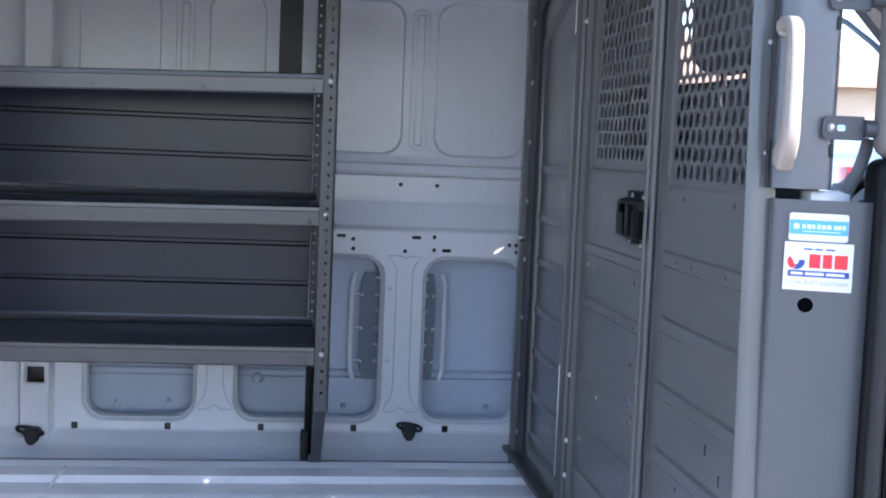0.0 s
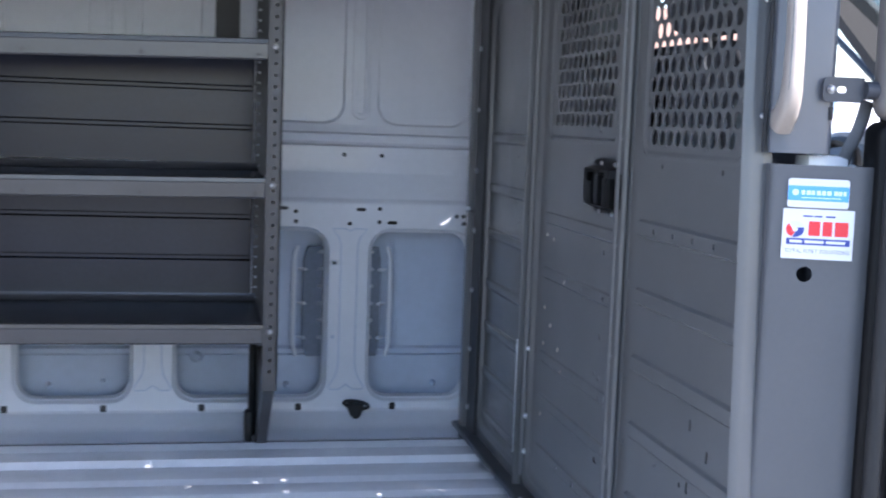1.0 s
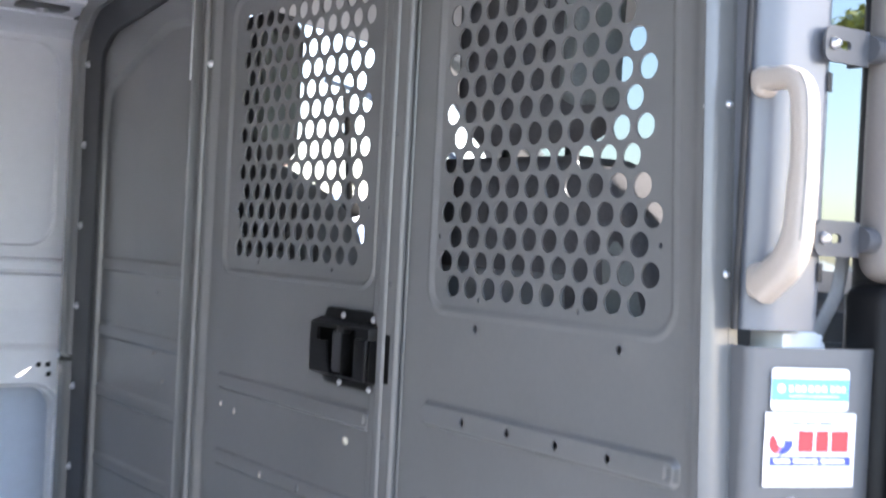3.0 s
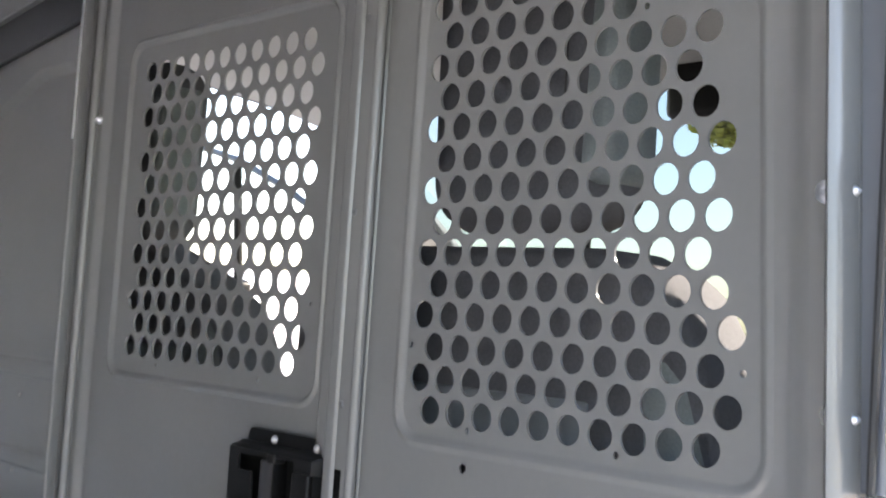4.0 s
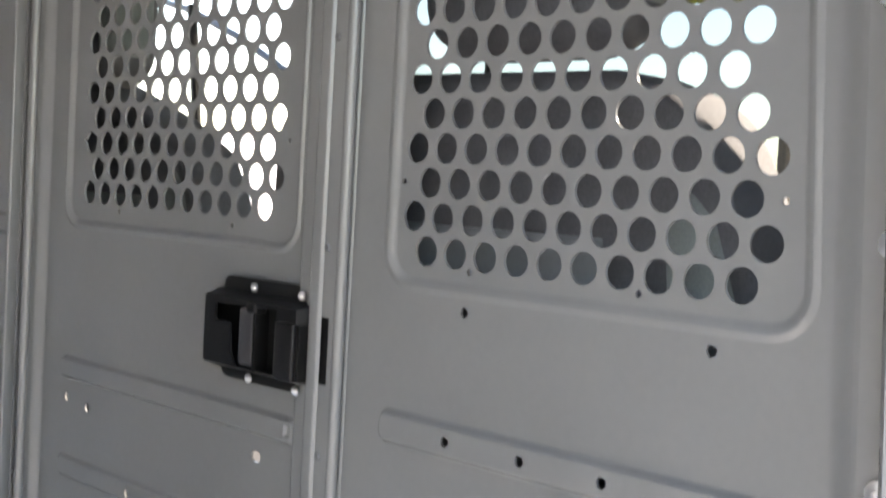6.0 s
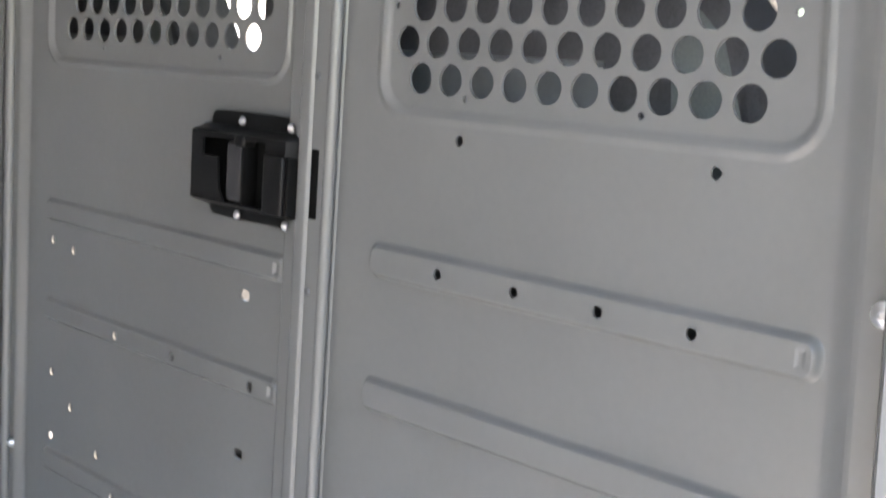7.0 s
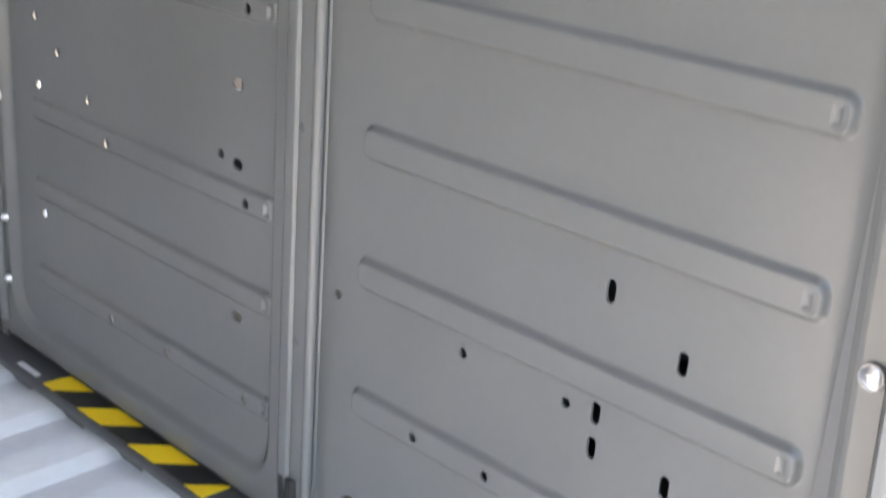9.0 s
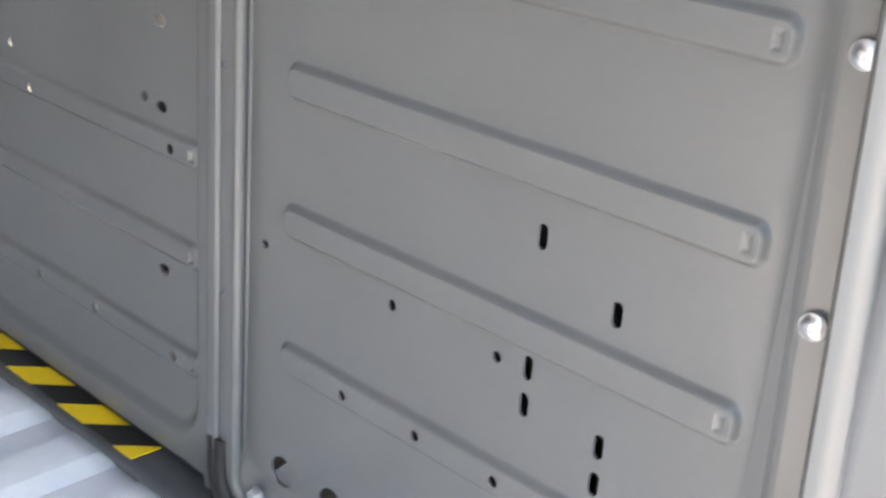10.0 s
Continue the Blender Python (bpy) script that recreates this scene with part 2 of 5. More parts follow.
def inside(poly, p):
    hit = False
    x, y = p
    for (x0, y0), (x1, y1) in zip(poly, poly[1:] + poly[:1]):
        if (y0 > y) != (y1 > y) and x < x0 + (y - y0) / (y1 - y0) * (x1 - x0):
            hit = not hit
    return hit


def pressed_sheet(outline, holes=(), reliefs=(), lines=(), profile=None, place=None, thick=0.0015):
    """Sheet metal pressed from one blank: an outline with real holes; reliefs (corners, radius, depth, width, steps) pushed in or
    out by depth over a sloping border; lines: creases across it; profile(u, v): the sheet's own swing. place(u, v, w) puts it in the world."""
    verts, height, edges = [], [], []

    def loop(points, w):
        first = len(verts)
        for p in points:
            verts.append(Vector(p))
            height.append(w(p) if callable(w) else w)
        edges.extend((first + i, first + (i + 1) % len(points)) for i in range(len(points)))

    done = []

    def level(p):
        return sum(d for c, d in done if inside(c, p))

    loop(outline, 0.0)
    for corners, rad, depth, width, steps in reliefs:
        base = level(corners and ((corners[0][0] + corners[2 % len(corners)][0]) / 2, (corners[0][1] + corners[2 % len(corners)][1]) / 2))
        for s in range(steps + 1):
            f = s / steps
            loop(rounded(corners, rad, width * f, 6), base + depth * (0.5 - 0.5 * math.cos(math.pi * f)))
        done.append((rounded(corners, rad, width * 0.5, 6), depth))
    for h in holes:
        mid = (sum(p[0] for p in h) / len(h), sum(p[1] for p in h) / len(h))
        loop(h, level(mid))
    for a, c in lines:
        i = len(verts)
        verts.extend((Vector(a), Vector(c)))
        height.extend((level(a), level(c)))
        edges.append((i, i + 1))
    V, E, F, orig, _, _ = geometry.delaunay_2d_cdt(verts, edges, [list(range(len(outline)))], 1, 1e-6)
    bm = bmesh.new()
    made, deep = [], []
    for v, o in zip(V, orig):
        w = height[o[0]] if o else level((v.x, v.y))
        if profile:
            w += profile(v.x, v.y)
        made.append(bm.verts.new(place(v.x, v.y, w)))
        deep.append(place(v.x, v.y, w + thick))
    boxes = [(min(p[0] for p in h), max(p[0] for p in h), min(p[1] for p in h), max(p[1] for p in h), h) for h in holes]
    for f in F:
        c = sum((V[i] for i in f), Vector((0, 0))) / len(f)
        if any(b[0] < c.x < b[1] and b[2] < c.y < b[3] and inside(b[4], (c.x, c.y)) for b in boxes):
            continue
        try:
            bm.faces.new([made[i] for i in f])
        except ValueError:
            pass
    if thick:
        rim = [[v.index for v in e.verts] for e in bm.edges if len(e.link_faces) == 1] if bm.verts.index_update() is None else []
        fronts = [[v.index for v in f.verts] for f in bm.faces]
        backs = [bm.verts.new(p) for p in deep]
        for f in fronts:
            bm.faces.new([backs[i] for i in reversed(f)])
        for i, j in rim:
            bm.faces.new((made[i], made[j], backs[j], backs[i]))
    bmesh.ops.delete(bm, geom=[v for v in bm.verts if not v.link_faces], context="VERTS")
    bmesh.ops.recalc_face_normals(bm, faces=bm.faces[:])
    return bm


def dome_bolt(r=0.011, h=0.006, collar=0.015):
    """A round-headed bolt on a washer, its head along -x."""
    bm = bmesh.new()
    prof = [(0.0, collar), (-0.0015, collar), (-0.002, collar * 0.95), (-0.002, r), (-h * 0.6, r * 0.93), (-h, r * 0.62), (-h * 1.08, 0.35 * r), (-h * 0.8, 0.25 * r)]
    n = 16
    rings = [[bm.verts.new((x, q * math.cos(2 * math.pi * k / n), q * math.sin(2 * math.pi * k / n))) for k in range(n)] for x, q in prof]
    for a, c in zip(rings, rings[1:]):
        for k in range(n):
            bm.faces.new((a[k], a[(k + 1) % n], c[(k + 1) % n], c[k]))
    bm.faces.new(rings[-1]), bm.faces.new(rings[0][::-1])
    bmesh.ops.recalc_face_normals(bm, faces=bm.faces[:])
    return bm


# ------------------------------------------------------------------ van: floor
FLOOR = 0.035
YW = 1.79


def corrugated_floor():
    """Ribbed steel load floor, the ribs along the van."""
    prof = [(-0.20, 0.0)]
    y = -0.12
    while y < 1.36:
        prof += [(y - 0.008, 0), (y + 0.014, 0.0085), (y + 0.017, 0.009), (y + 0.068, 0.009), (y + 0.073, 0)]
        y += 0.127
    prof += [(1.425, 0.0), (1.440, 0.016), (1.515, 0.018), (1.526, 0.004), (1.66, 0.004)]
    bm = bmesh.new()
    xs = [-3.2, -2.4, -1.6, -0.8, 0.9]
    cols = [[bm.verts.new((x, p[0], FLOOR + p[1])) for p in prof] for x in xs]
    for a, c in zip(cols, cols[1:]):
        for k in range(len(prof) - 1):
            bm.faces.new((a[k], a[k + 1], c[k + 1], c[k]))
    bmesh.ops.recalc_face_normals(bm, faces=bm.faces[:])
    bmesh.ops.solidify(bm, geom=bm.faces[:], thickness=0.002)
    return bm


floor = tagged(link("floor", corrugated_floor(), FLOOR_PAINT, sharp=12), "ribbed pale grey painted steel van load floor", "floor", kind="structure")

# ------------------------------------------------------------------ van: far side wall
WALL_PROFILE = [(0.0, -0.15), (0.035, -0.14), (0.05, -0.075), (0.062, -0.05), (0.085, -0.006), (0.095, 0.0), (0.60, 0.0), (0.684, 0.0), (0.690, 0.003), (0.696, 0.011), (0.703, 0.016),
                (0.735, 0.026), (0.768, 0.036), (0.776, 0.0365), (0.783, 0.034), (0.845, 0.036), (0.851, 0.052), (0.858, 0.055), (0.872, 0.05), (0.879, 0.052),
                (0.885, 0.062), (0.90, 0.066), (1.33, 0.072), (1.37, 0.066), (1.392, 0.03), (1.40, -0.03), (1.45, -0.06)]


def wall_swing(u, v):
    for (a, wa), (c, wc) in zip(WALL_PROFILE, WALL_PROFILE[1:]):
        if a <= v <= c:
            return wa + (wc - wa) * (v - a) / (c - a)
    return WALL_PROFILE[-1][1] if v > 1 else WALL_PROFILE[0][1]


def inner_wall():
    holes, rel = [], []
    openings = [(-2.9, -2.4), (-2.3, -1.75), (-1.244, -0.942), (-0.816, -0.405), (-0.272, 0.012)]
    for a, c in openings:
        holes.append(rounded(rect(a, 0.124, c, 0.605), 0.055, 0, 7))
        rel.append((rect(a - 0.0125, 0.1115, c + 0.0125, 0.6175), 0.066, 0.015, 0.0115, 5))
    for x in (-2.1, -1.55, -1.273, -1.011, -0.744, -0.473, -0.201):
        holes.append(rounded(rect(x - 0.009, 0.090, x + 0.009, 0.110), 0.003, 0, 2))
    for x, z in ((-0.254, 0.672), (-0.01, 0.655), (-0.008, 0.634), (-0.03, 0.655), (-0.492, 0.660), (-0.491, 0.632), (-0.339, 0.628), (-0.254, 0.634), (-0.38, 0.517), (-0.38, 0.303)):
        holes.append(circle(x, z, 0.0062, 12))
    for x in (-0.356, -0.248):
        holes.append(circle(x, 0.822, 0.0062, 12))
    for x, z in ((-0.307, 0.669), (-0.527, 0.669), (-0.217, 0.633)):
        holes.append(slot(x, z, 0.028, 0.010, 3))
    holes.append(rounded(rect(-1.405, 0.225, -1.352, 0.275), 0.004, 0, 2))
    holes.append(rounded(rect(-0.722, 1.02, -0.655, 1.36), 0.004, 0, 2))
    # pressed panels of the upper wall, with the upright beads between them
    for a, c in ((-1.29, -1.055), (-0.925, -0.755), (-0.62, -0.352), (-0.262, 0.014)):
        rel.append((rect(a, 0.906, c, 1.362), 0.06, 0.010, 0.009, 3))
    for x in (-0.99, -0.308):
        rel.append((rect(x - 0.028, 0.921, x + 0.028, 1.34), 0.0275, -0.004, 0.006, 3))
        rel.append((rect(x - 0.014, 0.935, x + 0.014, 1.325), 0.0135, 0.008, 0.007, 3))
    lines = [((-3.2, z), (0.06, z)) for z, _ in WALL_PROFILE[1:-1]]
    lines += [((-3.2, z), (0.06, z)) for z in (1.0, 1.15, 1.25)]
    return pressed_sheet(rect(-3.2, 0.0, 0.06, 1.45), holes, rel, lines, wall_swing, lambda u, v, w: (u, YW + w, v), 0.0025)


def opening_flange(a, c):
    """The turned-in rim behind one opening of the wall."""
    b = bmesh.new()
    rings = []
    for y, ins in ((YW + 0.0155, -0.001), (YW + 0.022, 0.0), (YW + 0.052, 0.001)):
        rings.append([b.verts.new((u, y, v)) for u, v in rounded(rect(a, 0.124, c, 0.605), 0.055, ins, 7)])
    for p, q in zip(rings, rings[1:]):
        for k in range(len(p)):
            b.faces.new((p[k], p[(k + 1) % len(p)], q[(k + 1) % len(p)], q[k]))
    bmesh.ops.recalc_face_normals(b, faces=b.faces[:])
    bmesh.ops.solidify(b, geom=b.faces[:], thickness=0.0012)
    return b


wall_north = tagged(link("wall_north", inner_wall(), PAINT, sharp=40, weighted=True), "pale grey painted steel van side wall with pressed panels and openings", "wall", kind="structure")
# waisted bead of the posts between openings; darker colour paints its shadow line
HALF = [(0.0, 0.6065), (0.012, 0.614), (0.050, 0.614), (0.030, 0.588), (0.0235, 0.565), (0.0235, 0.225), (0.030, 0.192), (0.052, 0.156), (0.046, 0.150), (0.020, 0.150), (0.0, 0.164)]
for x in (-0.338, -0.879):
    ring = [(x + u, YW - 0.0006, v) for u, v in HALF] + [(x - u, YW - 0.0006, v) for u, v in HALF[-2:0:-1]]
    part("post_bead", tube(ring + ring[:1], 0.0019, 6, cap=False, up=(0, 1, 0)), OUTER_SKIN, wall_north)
for a, c in ((-2.9, -2.4), (-2.3, -1.75), (-1.244, -0.942), (-0.816, -0.405), (-0.272, 0.012)):
    part("opening_flange", opening_flange(a, c), PAINT, wall_north)


# black boxes behind the rails and the slotted post: shade in the holes as colour
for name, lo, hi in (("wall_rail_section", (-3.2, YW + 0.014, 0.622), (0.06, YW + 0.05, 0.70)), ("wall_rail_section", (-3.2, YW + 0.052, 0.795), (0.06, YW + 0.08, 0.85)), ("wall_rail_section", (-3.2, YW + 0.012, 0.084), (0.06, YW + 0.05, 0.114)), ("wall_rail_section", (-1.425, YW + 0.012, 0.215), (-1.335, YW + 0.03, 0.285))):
    tagged(link(name, box(lo, hi, 0.003), TAPE_SHADE_BLACK), "black box standing in for the shade behind the wall rail", "rail", kind="structure")
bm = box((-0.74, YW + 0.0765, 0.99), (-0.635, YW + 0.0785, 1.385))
tagged(link("wall_post_section", bm, TAPE_SHADE_BLACK, smooth=False), "black sheet standing in for the shade behind the slotted wall post", "post", kind="structure")


def outer_skin():
    bm = bmesh.new()
    zs = [(-0.25, 1.90), (0.0, 1.915), (0.228, 1.915), (0.236, 1.902), (0.246, 1.902), (0.254, 1.915), (0.6, 1.91), (1.0, 1.905), (1.5, 1.86), (1.62, 1.80)]
    xs = [-3.3, -2, -1, 0.1]
    cols = [[bm.verts.new((x, y, z)) for z, y in zs] for x in xs]
    for a, c in zip(cols, cols[1:]):
        for k in range(len(zs) - 1):
            bm.faces.new((a[k], a[k + 1], c[k + 1], c[k]))
    bmesh.ops.recalc_face_normals(bm, faces=bm.faces[:])
    bmesh.ops.solidify(bm, geom=bm.faces[:], thickness=0.003)
    return bm


skin = tagged(link("wall_outer_skin", outer_skin(), OUTER_SKIN), "blue-grey outer steel skin behind the wall openings", "wall", kind="structure")
for x, z, r in ((-1.17, 0.142, 0.008), (-1.02, 0.152, 0.006), (-0.76, 0.225, 0.016), (-0.50, 0.140, 0.007), (-0.06, 0.142, 0.008)):
    part("skin_plug", tube([(x, 1.918, z), (x, 1.893, z), (x, 1.884, z)], [r * 1.4, r, r * 0.55], 14, up=(0, 0, 1)), OUTER_SKIN, skin)


def stiffener(x0, x1, z0, z1):
    """An upright flanged strip in an opening, with clip tabs along its edge."""
    inner, outer = (x1, x0) if x0 < -0.4 else (x0, x1)
    pts = [(inner, z0), (inner, z1)] + [(outer + (inner - outer) * 0.22 * abs(2 * k / 10 - 1) ** 6, z1 + (z0 - z1) * k / 10) for k in range(11)]
    bm = bmesh.new()
    rings = [[bm.verts.new((x, y, z)) for x, z in pts] for y in (1.852, 1.872)]
    bm.faces.new(rings[0]), bm.faces.new(rings[1][::-1])
    for k in range(len(pts)):
        bm.faces.new((rings[0][k], rings[1][k], rings[1][(k + 1) % len(pts)], rings[0][(k + 1) % len(pts)]))
    bmesh.ops.recalc_face_normals(bm, faces=bm.faces[:])
    return bm


for x0, x1, tab, bx in ((-0.462, -0.405, 1, -0.487), (-0.272, -0.236, -1, -0.205)):
    s = thing("wall_stiffener", "upright stiffener with clip tabs in a wall opening, shadow in its dark blue-grey colour", "stiffener", "wall stiffeners", at=((x0 + x1) / 2, 1.867, 0.25))
    # The bowed strip's dark colour paints the shadow crescent beside the post.
    p = part("strip", stiffener(x0, x1, 0.235, 0.555), STRIP_SHADE, s)
    p.matrix_parent_inverse = s.matrix_basis.inverted()
    rail = tube([(bx + 0.010 * tab * abs(2 * k / 12 - 1) ** 10, 1.876, 0.555 - 0.325 * k / 12) for k in range(13)], 0.0065, 8, squash=0.5, up=(0, 1, 0))
    p = part("edge_rail", rail, PAINT, s, "thin painted steel edge")
    p.matrix_parent_inverse = s.matrix_basis.inverted()
    for k in range(6):
        z = 0.29 + k * 0.05
        xx = x1 if tab > 0 else x0
        bm = tube([(xx - 0.012 * tab, 1.858, z), (xx + 0.004 * tab, 1.835, z + 0.003), (xx + 0.012 * tab, 1.81, z)], [0.006, 0.005, 0.002], 6)
        p = part("clip_tab", bm, PAINT, s)
        p.matrix_parent_inverse = s.matrix_basis.inverted()
        xb = x0 if tab > 0 else x1
        if k % 2 == 0:
            p = part("clip_tab", tube([(xb - 0.016 * tab, 1.862, z), (xb + 0.002 * tab, 1.852, z), (xb + 0.016 * tab, 1.858, z - 0.004)], [0.003, 0.006, 0.003], 6), PAINT, s)
            p.matrix_parent_inverse = s.matrix_basis.inverted()


def side_post():
    """The wall's protruding upright box post with a square opening."""
    x0, x1 = -1.428, -1.328
    bm = pressed_sheet(rect(x0, 0.045, x1, 1.40), [rounded(rect(-1.405, 0.225, -1.352, 0.275), 0.004, 0, 2), circle(-1.377, 0.165, 0.0055, 10)],
                       [(rect(x0 + 0.001, 0.046, x1 - 0.001, 1.39), 0.01, -0.03, 0.014, 3), (rect(-1.416, 0.055, -1.34, 0.205), 0.008, 0.004, 0.006, 2)], [], None,
                       lambda u, v, w: (u, YW - 0.004 + w, v), 0.002)
    return bm


tagged(link("wall_post", side_post(), PAINT, sharp=40, weighted=True), "pale grey pressed steel wall post with a square opening", "post", kind="structure")


def tie_ring(x, z, name="tie_down_ring"):
    """A folding lashing ring in its black moulded base."""
    t = thing(name, "black moulded lashing ring bolted to the van wall", "tie-down ring", "lashing rings", at=(x, YW - 0.01, z))
    b = bmesh.new()
    pts = [(-0.026, 0.012), (-0.02, 0.02), (0.02, 0.02), (0.028, 0.012), (0.014, -0.028), (0.0, -0.034), (-0.012, -0.028)]
    front = [b.verts.new((u * 0.85, -0.028, v * 0.85)) for u, v in pts]
    back = [b.verts.new((u, 0.012, v)) for u, v in pts]
    b.faces.new(front), b.faces.new(back[::-1])
    for k in range(len(pts)):
        b.faces.new((front[k], back[k], back[(k + 1) % len(pts)], front[(k + 1) % len(pts)]))
    bmesh.ops.recalc_face_normals(b, faces=b.faces[:])
    bmesh.ops.bevel(b, geom=b.edges[:], offset=0.004, segments=2, affect="EDGES")
    part("base", b, BLACK_RUBBER, t)
    ring = [(0.036 * math.cos(a), -0.030 - 0.012 * math.sin(a), 0.016 + 0.013 * math.sin(a) - 0.006 * math.cos(a)) for a in [2 * math.pi * k / 24 for k in range(25)]]
    part("ring", tube(ring, 0.0045, 8, cap=False), BLACK_RUBBER, t)
    return t


tie_ring(-0.311, 0.098)
tie_ring(-1.381, 0.084).location.y = YW - 0.045

# sealed seam and edge strip where the floor meets the wall
tagged(link("floor_seam", tube([(-1.245, 1.535, FLOOR + 0.005), (-1.247, 1.51, FLOOR + 0.0175), (-1.252, 1.445, FLOOR + 0.0165), (-1.262, 1.42, FLOOR + 0.002), (-1.275, 0.9, FLOOR + 0.003), (-1.29, 0.2, FLOOR + 0.003)], 0.0045, 8), FLOOR_PAINT), "sealed joint across the ribbed load floor", "seam", kind="structure")
tagged(link("trim_seam", tube([(-3.2, 1.588, 0.0515), (0.05, 1.588, 0.0515)], 0.0038, 8), DARK_STEEL), "dark sealer line along the foot of the wall", "trim", kind="structure")
b = bmesh.new()
prof = [(1.538, 0.0385), (1.540, 0.0400), (1.576, 0.0525), (1.583, 0.0530), (1.585, 0.0385)]
cols = [[b.verts.new((x, y, z)) for y, z in prof] for x in (-3.2, 0.05)]
for k in range(5):
    b.faces.new((cols[0][k], cols[0][(k + 1) % 5], cols[1][(k + 1) % 5], cols[1][k]))
b.faces.new(cols[0][::-1]), b.faces.new(cols[1])
bmesh.ops.recalc_face_normals(b, faces=b.faces[:])
tagged(link("trim_edge", b, EDGE_WHITE), "white painted edge strip of the load floor", "trim", kind="structure")

# front rail of the roof edge with its square nut plate
def roof_rail():
    bm = box((-3.2, 1.60, 1.405), (0.06, 1.80, 1.52), 0.012)
    return bm


tagged(link("roof_rail", roof_rail(), PAINT, sharp=40), "dark shaded painted roof edge rail of the van", "rail", kind="structure")
nut = thing("rail_bracket", "zinc nut plate bolted under the roof edge rail", "bracket", at=(-0.10, 1.66, 1.40))
part("plate", box((-0.05, -0.025, -0.004), (0.05, 0.025, 0.006), 0.003), DARK_STEEL, nut)
bm = tube([(0, 0, -0.014), (0, 0, 0.002)], 0.012, 12)
part("nut", bm, ZINC, nut)


# ------------------------------------------------------------------ partition
def on_partition(u, v, w):
    """u: across the van (y), v: up; w < 0 towards the load space."""
    return (w, u, v)


FLANGE = -0.010
PITCH, ROW = 0.0346, 0.029964


def pane_holes_right():
    out = []
    for j in range(0, 15):
        z = 0.911 + ROW * j
        i = 0.5 if j % 2 == 0 else 0.0
        while i <= 10.01:
            y = 0.364 - PITCH * i
            if y > 0.008 + 0.105 * (z - 0.93) and z < 1.284 + 0.25 * (y - 0.19) and not (z > 1.26 and y < 0.085):
                out.append(circle(y, z, 0.0131, 28))
            i += 1.0
    return out


def pane_holes_left():
    out = []
    for j in range(0, 13):
        z = 0.938 + ROW * j
        i = 0.0 if j % 2 == 0 else 0.5
        while i <= 10.6:
            out.append(circle(0.930 - 0.0347 * i, z, 0.0131, 28))
            i += 1.0
    return out


def edge_y(z):
    return -0.087 + 0.044 * (z - 0.48)


def bolt_y(z):
    return -0.0855 + 0.019 * (z - 0.48) + 0.058 * max(0.0, z - 0.949)


partition = thing("partition", "grey powder-coated steel van partition with perforated window panels and a hinged door", "partition", at=(0, 0.5, FLOOR))
PINV = Matrix.Translation((0, 0.5, FLOOR)).inverted()


def ppart(name, bm, mat, label="", parent=None, **kw):
    p = part(name, bm, mat, parent or partition, label, **kw)
    if parent is None:
        p.matrix_parent_inverse = PINV
    return p


TOPZ = 1.60


def right_panel():
    out = [(edge_y(0.08) - 0.028, 0.08), (0.440, 0.08), (0.440, TOPZ), (edge_y(TOPZ) - 0.028, TOPZ)]
    field = [(edge_y(0.11) + 0.007, 0.100), (0.462, 0.104), (0.462, TOPZ - 0.06), (edge_y(TOPZ - 0.06) + 0.007, TOPZ - 0.06)]
    rel = [(field, 0.05, -FLANGE, 0.027, 7)]
    for z in (0.752, 0.632, 0.512, 0.392, 0.263):
        rel.append((rect(-0.046 + 0.03 * (z - 0.5), z - 0.0165, 0.392, z + 0.0165), 0.0125, -0.0062, 0.0058, 4))
        y0 = -0.0365 + 0.03 * (z - 0.5)
        rel.append((rect(y0, z - 0.0075, y0 + 0.009, z + 0.0075), 0.002, 0.0014, 0.003, 2))
    rel.append(([(-0.029, 0.873), (0.399, 0.873), (0.399, 1.352), (-0.006, 1.274)], 0.038, -0.0016, 0.0065, 3))
    rel.append(([(-0.022, 0.880), (0.392, 0.880), (0.392, 1.345), (0.001, 1.268)], 0.032, 0.0042, 0.009, 4))
    holes = pane_holes_right()
    for y in (0.304, 0.220, 0.138, 0.057):
        holes.append(circle(y, 0.752, 0.0048, 10))
    for y, z in ((0.295, 0.863), (0.054, 0.863), (0.43 - 0.012, 0.359), (0.260, 0.360), (0.306, 0.261), (0.220, 0.2625), (0.137, 0.262), (0.150, 0.360), (0.258, 0.168)):
        holes.append(circle(y, z, 0.0046, 10))
    for y, z in ((0.294, 0.897), (0.121, 0.8965), (0.006, 0.971), (0.379, 0.971), (0.30, 1.302), (0.115, 1.265), (0.046, 1.235)):
        holes.append(circle(y, z, 0.003, 8))
    for y, z in ((0.121, 0.464), (0.053, 0.431), (0.121, 0.363), (0.121, 0.333), (0.053, 0.330), (0.053, 0.300)):
        holes.append(slot(y, z, 0.0085, 0.019, 4))
    for y, z in ((0.387, 0.143), (0.320, 0.143)):
        holes.append(circle(y, z, 0.0155, 20))
    for k in range(9):
        z = 0.17 + 0.1555 * k
        holes.append(circle(bolt_y(z), z, 0.005, 8))
    return pressed_sheet(out, holes, rel, [], None, lambda u, v, w: on_partition(u, v, w + FLANGE + 0.002), 0.0024)


ppart("fixed_panel", right_panel(), GREY, "grey pressed sheet panel with a round-hole perforated window", sharp=30, weighted=True)
for k in range(9):
    z = 0.17 + 0.1555 * k
    bm = dome_bolt(0.0078, 0.0042, 0.0086)
    b = ppart("bolt", bm, ZINC, "zinc dome-head bolt")
    b.location = (FLANGE - 0.001, bolt_y(z), z)


